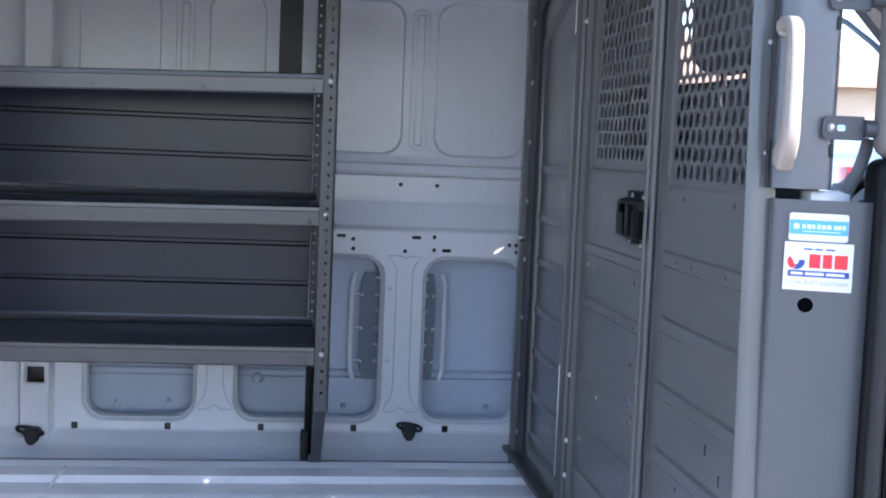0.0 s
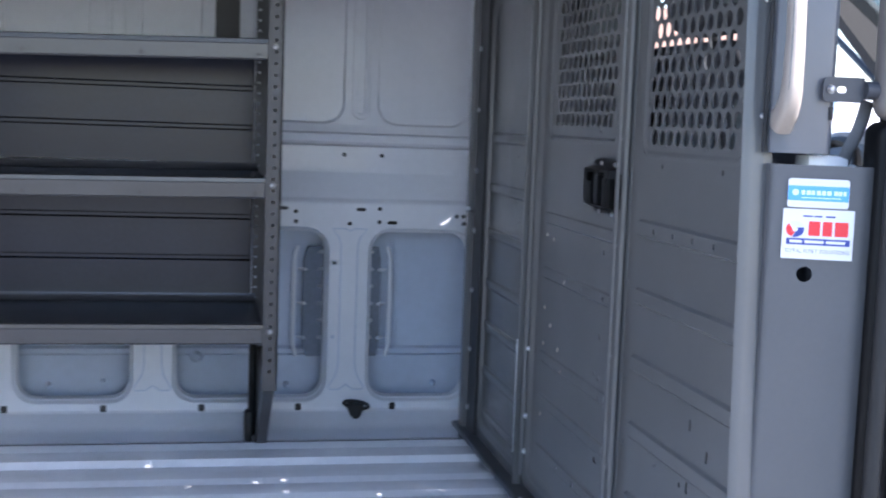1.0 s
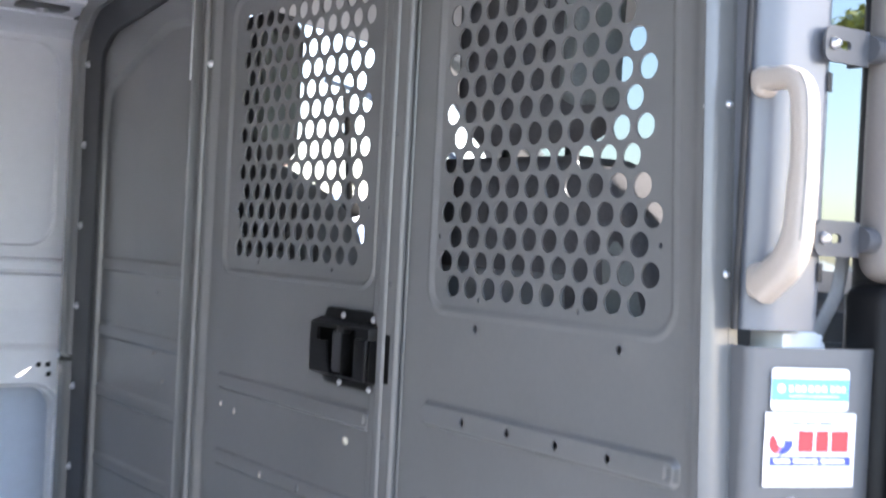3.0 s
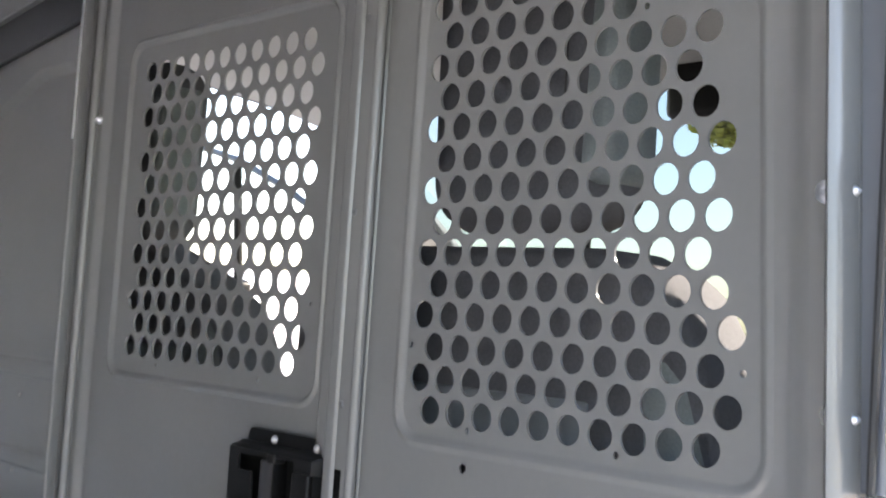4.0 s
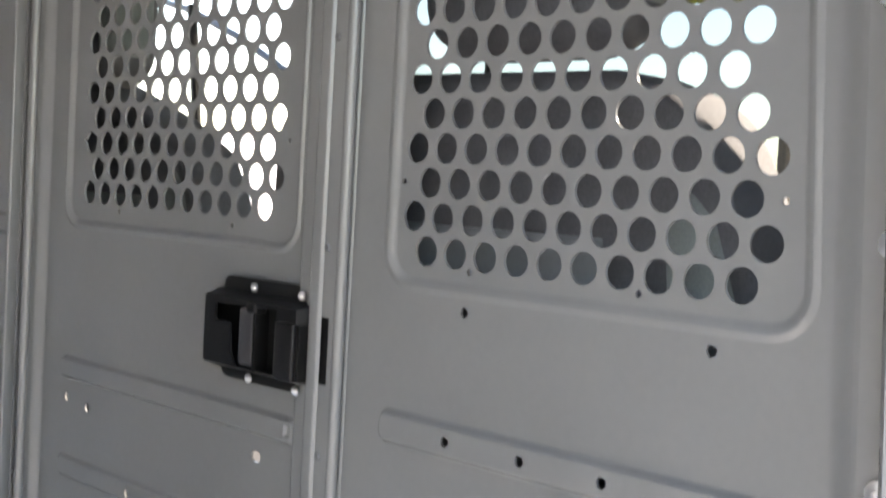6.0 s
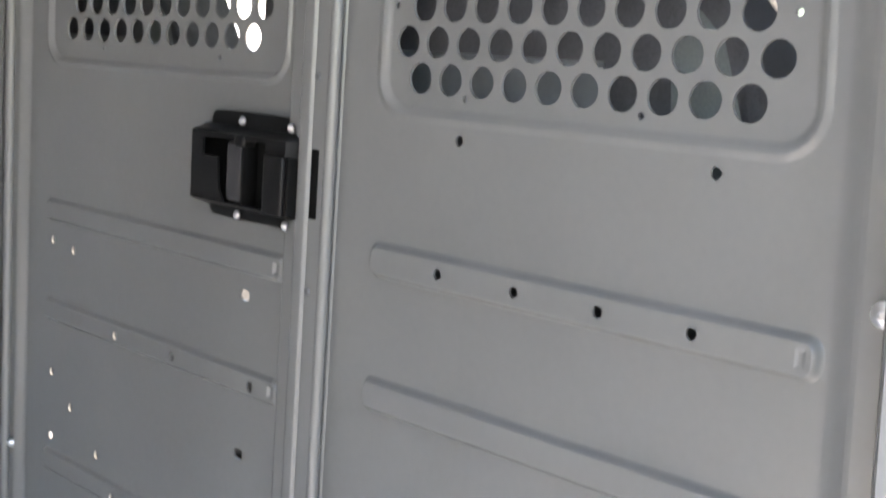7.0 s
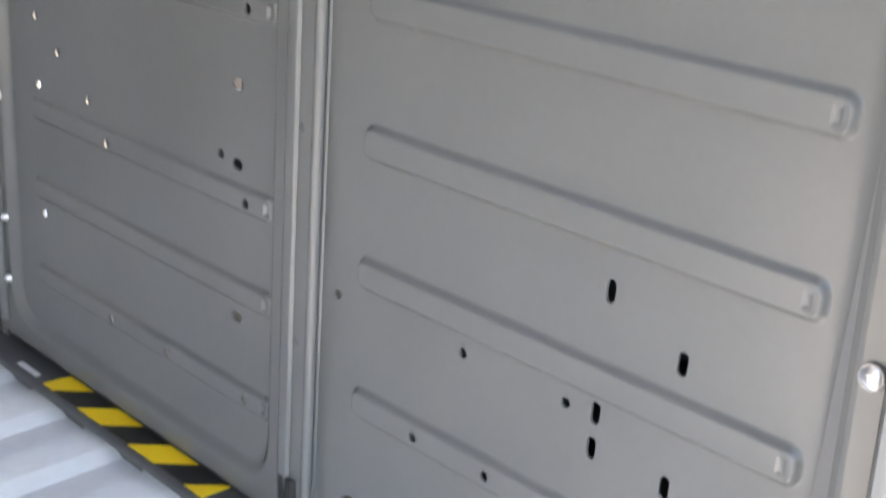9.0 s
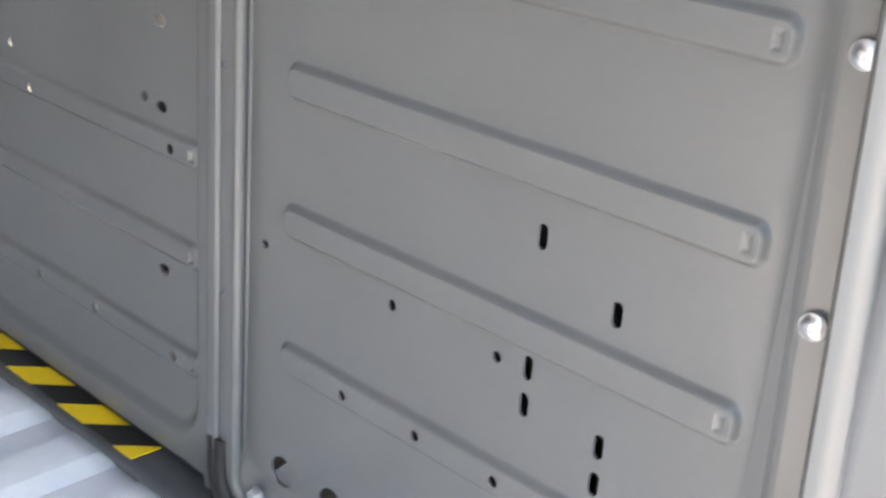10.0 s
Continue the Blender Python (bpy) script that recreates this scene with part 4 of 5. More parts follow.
for z in (0.985, 1.162):
    br = thing("wall_bracket", "grey slotted steel bracket bolted between the panel and the door pillar", "bracket", "pillar brackets", at=(0.057, -0.139, z))
    plate = part("plate", pressed_sheet(rounded(rect(-0.0105, -0.0165, 0.046, 0.0165), 0.009, 0, 5), [slot(0.0155, 0.0, 0.014, 0.0085, 4)], [], [], None, lambda u, v, w: (u, -0.004 - 0.10 * u - w, v), 0.003), BRACKET_GREY, br)
    part("side_flange", box((0.043, -0.012, -0.0165), (0.0465, 0.010, 0.0165), 0.001), BRACKET_GREY, plate)
    b = part("bolt", dome_bolt(0.0050, 0.006, 0.0056), ZINC, br, "zinc bolt")
    b.matrix_basis = Matrix.Translation((0.0, -0.0075, 0)) @ Matrix.Rotation(radians(90), 4, "Z")
    part("spacer", tube([(0.045, -0.012, 0), (0.066, -0.012, 0)], 0.0125, 14), BRACKET_GREY, br)
for z in (0.953, 1.128):
    # Black block on the uncut sheet, painted as the shade in a slot.
    p = part("slot", box((0.061, -0.1392, z - 0.009), (0.067, -0.1375, z + 0.009), 0.0006), BLACK_RUBBER, upper, "black block painted as the shade in a punched slot")
    p.matrix_parent_inverse = UINV

grip = thing("grab_handle", "warm grey moulded plastic grab handle on the pillar panel", "grab handle", at=(0.0, -0.125, 1.03))


def grip_sweep(points, keep, swell, thick=0.0):
    """A moulded bar of rounded-square section along a line across the panel; keep: the stretch of the section, by its angle."""
    b = bmesh.new()
    rings = []
    full = keep is None
    n = 28
    for i, p in enumerate(points):
        d = (points[min(i + 1, len(points) - 1)] - points[max(i - 1, 0)]).normalized()
        out = Vector((1, 0, 0)).cross(d).normalized()
        f = i / (len(points) - 1)
        wide = 0.0112 + 0.0032 * max(0.0, (f - 0.6) / 0.4) + swell
        deep = 0.0102 + 0.0050 * max(0.0, (f - 0.55) / 0.45) + swell
        ring = []
        for k in range(n + (0 if full else 1)):
            a = 2 * math.pi * k / n if full else keep[0] + (keep[1] - keep[0]) * k / n
            c, q = math.cos(a), math.sin(a)
            r = (abs(c) ** 3.2 + abs(q) ** 3.2) ** (-1 / 3.2)
            ring.append(b.verts.new(p + Vector((1, 0, 0)) * c * r * wide + out * q * r * deep))
        rings.append(ring)
    for a, c in zip(rings, rings[1:]):
        for k in range(n):
            b.faces.new((a[k], a[(k + 1) % len(a)], c[(k + 1) % len(c)], c[k]))
    if full:
        b.faces.new(rings[0][::-1]), b.faces.new(rings[-1])
    bmesh.ops.recalc_face_normals(b, faces=b.faces[:])
    if thick:
        bmesh.ops.solidify(b, geom=b.faces[:], thickness=thick)
    return b


path = arc_path([(-0.006, 0.010, 0.092), (-0.0115, -0.043, 0.094), (-0.0115, -0.049, 0.03), (-0.0100, -0.044, -0.062), (0.001, 0.002, -0.094)], 0.034, 10)
shell = part("grip", grip_sweep(path, None, 0.0), HANDLE, grip)
# the parting line of the two mouldings
seam = []
for i in range(6, len(path) - 8):
    d = (path[i + 1] - path[i - 1]).normalized()
    out = Vector((1, 0, 0)).cross(d).normalized()
    out = out if out.y < 0 else -out
    seam.append(path[i] + Vector((-0.0090, 0, 0)) + out * 0.0098)
part("parting_line", tube(seam, 0.0007, 6, up=(1, 0, 0)), SEAT_PANEL, shell, "fine dark parting line")
part("top_cap", box((-0.0180, -0.006, 0.077), (0.0070, 0.012, 0.105), 0.009, 4), HANDLE, grip)
part("bottom_cap", box((-0.0135, -0.008, -0.103), (0.0155, 0.012, -0.070), 0.012, 4), HANDLE, grip)


# ------------------------------------------------------------------ door pillar of the van, seals
pillar = thing("door_pillar", "dark door pillar with beige upper trim and black rubber seals", "pillar", kind="structure", at=(0.22, -0.15, FLOOR))
LINV = Matrix.Translation((0.22, -0.15, FLOOR)).inverted()
for name, bm, mat, lab in (
    ("core", box((0.150, -0.182, -0.1), (0.30, -0.105, 1.62), 0.012, 3), CAB_PLASTIC, ""),
    ("upper_trim", box((0.119, -0.184, 0.945), (0.21, -0.128, 1.62), 0.024, 5), TRIM, "beige moulded trim"),
    ("lower_trim", box((0.119, -0.178, 0.0), (0.21, -0.118, 0.945), 0.018, 4), BLACK_PLASTIC, "dark moulded trim"),
    ("door_seal", tube([(0.128, -0.196, 0.0), (0.128, -0.196, 0.93)], 0.012, 12), BLACK_RUBBER, "black rubber seal"),
    ("door_seal", tube([(0.158, -0.204, 0.0), (0.158, -0.204, 1.6)], 0.013, 12), BLACK_RUBBER, "black rubber seal"),
    # Unseen panel, its reach set to block sun from cover but not handle.
    ("outer_panel", box((0.195, -0.275, -0.25), (0.33, -0.19, 1.62), 0.02, 3), WHITE_PAINT, "unseen painted panel that keeps the sun off the cover"),
):
    p = part(name, bm, mat, pillar, lab)
    p.matrix_parent_inverse = LINV


belt = tagged(link("seat_belt", tube(arc_path([(0.128, -0.116, 0.972), (0.124, -0.118, 0.955), (0.116, -0.119, 0.93), (0.104, -0.108, 0.895), (0.096, -0.098, 0.80)], 0.03), 0.010, 10, squash=0.35, up=(0, 1, 0)), STRAP_GREY), "grey seat belt strap hanging by the door pillar", "seat belt")
# The long white leg is added to make the cover hole look bright.
tagged(link("pillar_bracket", box((0.100, -0.102, 0.62), (0.128, -0.048, 0.885), 0.003, 2, box((0.050, -0.112, 0.868), (0.110, -0.072, 0.8965), 0.003)), WHITE_PAINT), "white body bracket with an added leg to brighten the cover hole", "bracket", kind="structure")


# ------------------------------------------------------------------ shelf unit
SHX0, SHX1, SHF, SHB = -1.66, -0.568, 1.28, 1.66
shelf = thing("shelf_unit", "grey steel van shelf unit with empty lipped shelves and perforated uprights", "shelf unit", at=(-1.1, 1.47, FLOOR))
SINV = Matrix.Translation((-1.1, 1.47, FLOOR)).inverted()


def spart(name, bm, mat=None, label="", parent=None, **kw):
    p = part(name, bm, mat or SHELF_GREY, parent or shelf, label, **kw)
    if parent is None:
        p.matrix_parent_inverse = SINV
    return p


def upright(x0, x1, z0, z1):
    holes = [circle((x0 + x1) / 2, z0 + 0.02 + 0.0273 * k, 0.0042, 8) for k in range(int((z1 - z0 - 0.03) / 0.0273))]
    return pressed_sheet(rect(x0, z0, x1, z1), holes, [], [], None, lambda u, v, w: (u, SHF + w, v), 0.002)


def end_plate(x):
    holes = [circle(y, 0.27 + 0.0273 * k, 0.005, 8) for k in range(42) for y in (SHB - 0.03,)]
    return pressed_sheet([(SHF, 0.275), (SHB, 0.275), (SHB, 1.55), (SHF, 1.55)], holes, [(rect(SHF + 0.05, 0.32, SHB - 0.06, 1.5), 0.02, 0.004, 0.008, 3)], [], None, lambda u, v, w: (x - w, u, v), 0.002)


for x in (SHX1 - 0.036, SHX0):
    u = spart("upright", upright(x, x + 0.036, 0.262, 1.55), label="perforated grey steel upright")
    part("side_flange", box((x + (0.034 if x > -1 else 0.0), SHF, 0.262), (x + (0.036 if x > -1 else 0.002), SHF + 0.03, 1.55)), SHELF_GREY, u)
    spart("end_panel", end_plate(x + 0.033 if x > -1 else x + 0.004))
    # set-back foot that reaches the floor against the wall
    b = bmesh.new()
    prof = [(SHF + 0.004, 0.30), (SHF + 0.004, 0.262), (1.60, 0.036), (SHB + 0.03, 0.036), (SHB + 0.03, 0.30)]
    l = [b.verts.new((x + 0.004, y, z)) for y, z in prof]
    r = [b.verts.new((x + 0.031, y, z)) for y, z in prof]
    b.faces.new(l), b.faces.new(r[::-1])
    for k in range(5):
        b.faces.new((l[k], r[k], r[(k + 1) % 5], l[(k + 1) % 5]))
    bmesh.ops.recalc_face_normals(b, faces=b.faces[:])
    spart("foot", b, smooth=False)
    spart("rear_leg", box((x - 0.016, SHB - 0.03, 0.06), (x + 0.004, SHB - 0.01, 0.42), 0.003), BLACK_PLASTIC, "dark rear leg")
    spart("foot_clamp", box((x - 0.026, SHB - 0.05, 0.045), (x - 0.004, SHB - 0.005, 0.13), 0.007), BLACK_RUBBER, "black foot clamp")


def shelf_tray(z, drop):
    """One pressed tray: flat bed, deep stepped front lip, back upstand."""
    prof = [(SHB - 0.005, 0.022), (SHB - 0.007, 0.013), (SHB - 0.013, 0.005), (SHB - 0.021, 0.0008), (SHB - 0.025, 0.0), (SHF + 0.004, 0.0), (SHF, -0.002), (SHF - 0.0005, -0.009), (SHF + 0.0015, -0.0115), (SHF + 0.0015, -0.044), (SHF + 0.004, -0.047), (SHF + 0.022, -0.047)]
    b = bmesh.new()
    xs = [SHX0 + 0.003, SHX1 - 0.038]
    cols = [[b.verts.new((x, y, z + d + drop * (x + 0.60))) for y, d in prof] for x in xs]
    for k in range(len(prof) - 1):
        b.faces.new((cols[0][k], cols[0][k + 1], cols[1][k + 1], cols[1][k]))
    bmesh.ops.recalc_face_normals(b, faces=b.faces[:])
    bmesh.ops.solidify(b, geom=b.faces[:], thickness=0.0018)
    return b


# The tray at 1.44 is unseen, added to shade the upper wall.
for z, drop in ((1.44, 0.022), (1.103, 0.022), (0.776, 0.010), (0.424, 0.0)):
    tray = spart("shelf", shelf_tray(z, drop), TRAY_GREY, label="grey steel shelf with a folded front lip")
    for x in (-0.628, -0.895, -1.157, -1.42):
        # Black disc on the uncut lip, painted as the shade in a hole.
        bm = tube([(x, SHF + 0.004, z - 0.0365 + drop * (x + 0.60)), (x, SHF - 0.0006, z - 0.0365 + drop * (x + 0.60))], 0.0048, 12)
        part("lip_hole", bm, BLACK_RUBBER, tray, "black disc painted as the shade in a punched hole")
    b = part("shelf_bolt", dome_bolt(0.0062, 0.0045, 0.0068), ZINC, tray, "zinc bolt head")
    b.matrix_basis = Matrix.Translation((SHX1 - 0.02, SHF - 0.002, z - 0.017)) @ Matrix.Rotation(radians(90), 4, "Z")


def back_panel(z0, z1):
    prof = []
    z = z0
    n = 3
    step = (z1 - z0) / n
    for k in range(n):
        prof += [(0.0, z0 + k * step), (0.0, z0 + k * step + step - 0.018), (0.010, z0 + k * step + step - 0.014), (0.010, z0 + k * step + step - 0.004)]
    prof.append((0.0, z1))
    b = bmesh.new()
    cols = [[b.verts.new((x, SHB - 0.004 + d, z)) for d, z in prof] for x in (SHX0 + 0.004, SHX1 - 0.052)]
    for k in range(len(prof) - 1):
        b.faces.new((cols[0][k], cols[0][k + 1], cols[1][k + 1], cols[1][k]))
    bmesh.ops.recalc_face_normals(b, faces=b.faces[:])
    bmesh.ops.solidify(b, geom=b.faces[:], thickness=0.0016)
    return b


column = [circle(-0.608, 0.30 + 0.0273 * k, 0.0036, 10) for k in range(45)]
spart("rear_upright", pressed_sheet(rect(-0.617, 0.275, -0.570, 1.55), column, [], [], None, lambda u, v, w: (u, SHB - 0.006 + w, v), 0.002), label="perforated grey steel rear upright")
# Both back panels carry their blue reflection in the base colour.
spart("back_panel", back_panel(0.796, 1.106), BACK_SKY_SHEEN, label="ribbed grey steel back panel with blue reflection in its dark colour")
spart("back_panel", back_panel(0.440, 0.772), BACK_SKY_SHEEN, label="ribbed grey steel back panel with blue reflection in its dark colour")


tagged(link("wall_end", pressed_sheet(rect(1.66, -0.05, 1.93, 1.62), [circle(1.706, 0.749, 0.012, 14)], [], [], None, lambda u, v, w: (0.080 + w, u, v), 0.006), PAINT, smooth=False), "painted end of the van side wall", "wall", kind="structure")

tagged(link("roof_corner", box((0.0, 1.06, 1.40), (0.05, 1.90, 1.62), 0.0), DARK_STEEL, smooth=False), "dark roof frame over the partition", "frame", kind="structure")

# ------------------------------------------------------------------ closing shell of the van
tagged(link("wall_west", box((-3.34, -0.28, 0.0), (-3.28, 1.90, 1.62), 0.01), PAINT), "closed rear end of the van", "wall", kind="structure")
tagged(link("ceiling", box((-3.3, -0.28, 1.60), (0.10, 1.90, 1.66), 0.01), PAINT), "painted steel van roof", "ceiling", kind="structure")
bm = box((-3.3, -0.24, -0.3), (-1.62, -0.16, 1.62), 0.02)
tagged(link("wall_south", bm, PAINT), "van side wall behind the sliding door opening", "wall", kind="structure")
tagged(link("sill", box((-1.62, -0.26, -0.3), (0.20, -0.12, 0.03), 0.015), PAINT), "painted door sill", "sill", kind="structure")
# Unseen rail, its underside set low to shade the upper wall.
tagged(link("header_rail", box((-1.62, -0.26, 1.41), (0.20, -0.14, 1.62), 0.02), PAINT), "painted rail over the sliding door opening", "rail", kind="structure")
tagged(link("underbody", box((-3.3, -0.2, -0.32), (2.2, 1.88, -0.02), 0.02), CAB_PLASTIC), "dark van underbody", "underbody", kind="structure")

# ------------------------------------------------------------------ cab
tagged(link("cab_floor", box((0.06, -0.15, -0.02), (1.7, 1.85, 0.03), 0.0), CAB_PLASTIC), "dark cab floor", "floor", kind="structure")
def cushion(lo, hi, r, taper=0.0, top_round=0.0):
    """An upholstered block with round edges, narrower towards its top."""
    b = bmesh.new()
    size, mid = [h - l for l, h in zip(lo, hi)], [(l + h) / 2 for l, h in zip(lo, hi)]
    bmesh.ops.create_cube(b, size=1, matrix=Matrix.LocRotScale(mid, None, size))
    for v in b.verts:
        f = (v.co.z - lo[2]) / size[2]
        v.co.y = mid[1] + (v.co.y - mid[1]) * (1 - taper * f)
    bmesh.ops.bevel(b, geom=b.edges[:], offset=r, segments=5, affect="EDGES", profile=0.5)
    return b


def headliner():
    """The cab's cloth ceiling, sloping down to the windscreen."""
    prof = [(0.06, 1.53), (0.35, 1.515), (0.62, 1.488), (0.82, 1.468), (0.96, 1.440), (1.0, 1.452), (0.90, 1.56), (0.06, 1.60)]
    b = bmesh.new()
    l = [b.verts.new((x, -0.12, z)) for x, z in prof]
    r = [b.verts.new((x, 1.84, z)) for x, z in prof]
    b.faces.new(l), b.faces.new(r[::-1])
    for k in range(len(prof)):
        b.faces.new((l[k], r[k], r[(k + 1) % len(prof)], l[(k + 1) % len(prof)]))
    bmesh.ops.recalc_face_normals(b, faces=b.faces[:])
    return b


tagged(link("cab_ceiling", headliner(), HEADLINER), "pale cloth cab headliner sloping to the windscreen", "ceiling", kind="structure")


def cab_side(y0, y1, holes, name, lab):
    """A cab side with the openings that are given."""
    back = 0.10 if y0 > 1 else 0.285
    out = [(back, -0.30), (1.9, -0.30), (1.9, 0.86), (1.74, 0.90), (1.02, 1.50), (0.92, 1.60), (back, 1.60)]
    bm = pressed_sheet(out, [rounded(h, 0.05, 0, 5) for h in holes], [], [], None, lambda u, v, w: (u, y0 + w, v), 0.0)
    bmesh.ops.recalc_face_normals(bm, faces=bm.faces[:])
    bmesh.ops.solidify(bm, geom=bm.faces[:], thickness=abs(y1 - y0))
    return tagged(link(name, bm, [CAB_PLASTIC], smooth=False), lab, "wall", kind="structure")


cab_side(1.86, 1.92, [[(0.33, 0.02), (1.36, 0.02), (1.50, 0.90), (0.98, 1.452), (0.62, 1.490), (0.36, 1.495)]], "wall_cab_driver", "dark cab side with its wide open door frame")
cab_side(-0.20, -0.14, [[(0.45, 1.0), (0.735, 1.0), (0.735, 1.478), (0.47, 1.49)], [(0.755, 1.0), (1.48, 1.0), (1.02, 1.44), (0.755, 1.475)]], "wall_cab_passenger", "dark cab door with its side windows")
win = thing("window_1", "tinted side window panes of the cab door", "window", kind="structure", at=(0.8, -0.17, 1.2))
for u0, u1 in ((-0.45, -0.055), (-0.055, 0.70)):
    b = bmesh.new()
    b.faces.new([b.verts.new(v) for v in ((u0, 0, -0.27), (u1, 0, -0.27), (min(u1, 0.22), 0, 0.30), (u0, 0, 0.30))])
    p = part("pane", b, GLASS, win)
    p.visible_shadow = False
frame_bars = thing("door_frame", "thin dark window frame of the open driver door", "door frame", kind="structure", at=(1.5, 2.5, 0.2))
FINV = Matrix.Translation((1.5, 2.5, 0.2)).inverted()
for name, pts, r in (("raked_bar", [(1.71, 3.64, 1.617), (1.686, 3.503, 1.59), (1.636, 3.216, 1.528), (1.597, 2.997, 1.459), (1.567, 2.829, 1.408), (1.534, 2.641, 1.337), (1.508, 2.494, 1.281), (1.441, 2.111, 1.127), (1.40, 1.90, 1.03)], 0.0125),
                     ("divider_bar", [(0.742, 1.85, 1.33), (0.755, 1.85, 1.20), (0.768, 1.85, 1.055), (0.775, 1.86, 0.93), (0.780, 1.88, 0.03)], 0.011)):
    p = part(name, tube(pts, r, 10), BLACK_PLASTIC, frame_bars)
    p.matrix_parent_inverse = FINV
p = part("mirror_mount", cushion((0.742, 1.835, 1.015), (0.80, 1.865, 1.062), 0.014), BLACK_PLASTIC, frame_bars)
p.matrix_parent_inverse = FINV
wind = thing("windscreen", "raked clear windscreen with a dark frame", "windscreen", kind="structure", at=(1.2, 0.85, 1.2))
WINV = Matrix.Translation((1.2, 0.85, 1.2)).inverted()
for y in (-0.14, 1.87):
    p = part("frame_post", tube([(1.04, y, 1.50), (1.80, y, 0.925)], 0.022, 10), HEADLINER, wind, "grey trimmed post")
    p.matrix_parent_inverse = WINV
b = bmesh.new()
vs = [b.verts.new(v) for v in ((0.995, -0.14, 1.46), (0.995, 1.84, 1.46), (1.76, 1.84, 0.88), (1.76, -0.14, 0.88))]
b.faces.new(vs)
p = part("pane", b, SCREEN_GLASS, wind)
p.matrix_parent_inverse = WINV
p.visible_shadow = False


def dash():
    prof = [(1.05, 0.35), (0.94, 0.52), (0.92, 0.78), (0.99, 0.90), (1.2, 0.945), (1.75, 0.92), (1.75, 0.1), (1.1, 0.1)]
    b = bmesh.new()
    l = [b.verts.new((x, -0.13, z)) for x, z in prof]
    r = [b.verts.new((x, 1.85, z)) for x, z in prof]
    b.faces.new(l), b.faces.new(r[::-1])
    for k in range(len(prof)):
        b.faces.new((l[k], r[k], r[(k + 1) % len(prof)], l[(k + 1) % len(prof)]))
    bmesh.ops.recalc_face_normals(b, faces=b.faces[:])
    bmesh.ops.bevel(b, geom=b.edges[:], offset=0.03, segments=3, affect="EDGES")
    return b


tagged(link("dashboard", dash(), CAB_PLASTIC), "dark moulded dashboard across the cab", "dashboard", kind="structure")
wheel = thing("steering_wheel", "black steering wheel with a chrome-edged hub", "steering wheel", at=(0.76, 1.24, 0.745))
WM = Matrix.Translation((0.76, 1.24, 0.745)) @ Matrix.Rotation(radians(-62), 4, "Y")
wheel.matrix_basis = WM
part("rim", tube([(0.19 * math.cos(a), 0.19 * math.sin(a), 0) for a in [2 * math.pi * k / 32 for k in range(33)]], 0.015, 10, cap=False), BLACK_PLASTIC, wheel)
part("hub", box((-0.06, -0.07, -0.03), (0.06, 0.07, 0.02), 0.02, 3), BLACK_PLASTIC, wheel)
for a in (0.3, 2.84, 4.71):
    part("spoke", tube([(0.05 * math.cos(a), 0.05 * math.sin(a), -0.005), (0.18 * math.cos(a), 0.18 * math.sin(a), 0)], 0.016, 8, squash=0.5), BLACK_PLASTIC, wheel)
part("column", tube([(0, 0, -0.03), (0, 0, -0.30)], 0.05, 10), CAB_PLASTIC, wheel)
visor = thing("sun_visor", "black padded sun visor under the cab headliner", "visor", at=(0.90, 0.669, 1.424))
part("panel", box((-0.02, -0.094, -0.060), (0.02, 0.094, 0.054), 0.016, 3), BLACK_PLASTIC, visor)
part("stem", tube([(0.01, 0, 0.03), (0.02, 0, 0.075)], 0.012, 8), BLACK_PLASTIC, visor)


def padded(corners, rad, x0, x1, r):
    """An upholstered slab: a round-cornered outline in y and z, its rims rolled over."""
    b = bmesh.new()
    rings = []
    for x, ins in ((x0, r), (x0 + 0.12 * r, 0.6 * r), (x0 + 0.45 * r, 0.22 * r), (x0 + r, 0), (x1 - r, 0), (x1 - 0.45 * r, 0.22 * r), (x1 - 0.12 * r, 0.6 * r), (x1, r)):
        rings.append([b.verts.new((x, y, z)) for y, z in rounded(corners, rad, ins, 8)])
    for a, c in zip(rings, rings[1:]):
        for k in range(len(a)):
            b.faces.new((a[k], a[(k + 1) % len(a)], c[(k + 1) % len(a)], c[k]))
    b.faces.new(rings[0]), b.faces.new(rings[-1])
    bmesh.ops.recalc_face_normals(b, faces=b.faces[:])
    return b


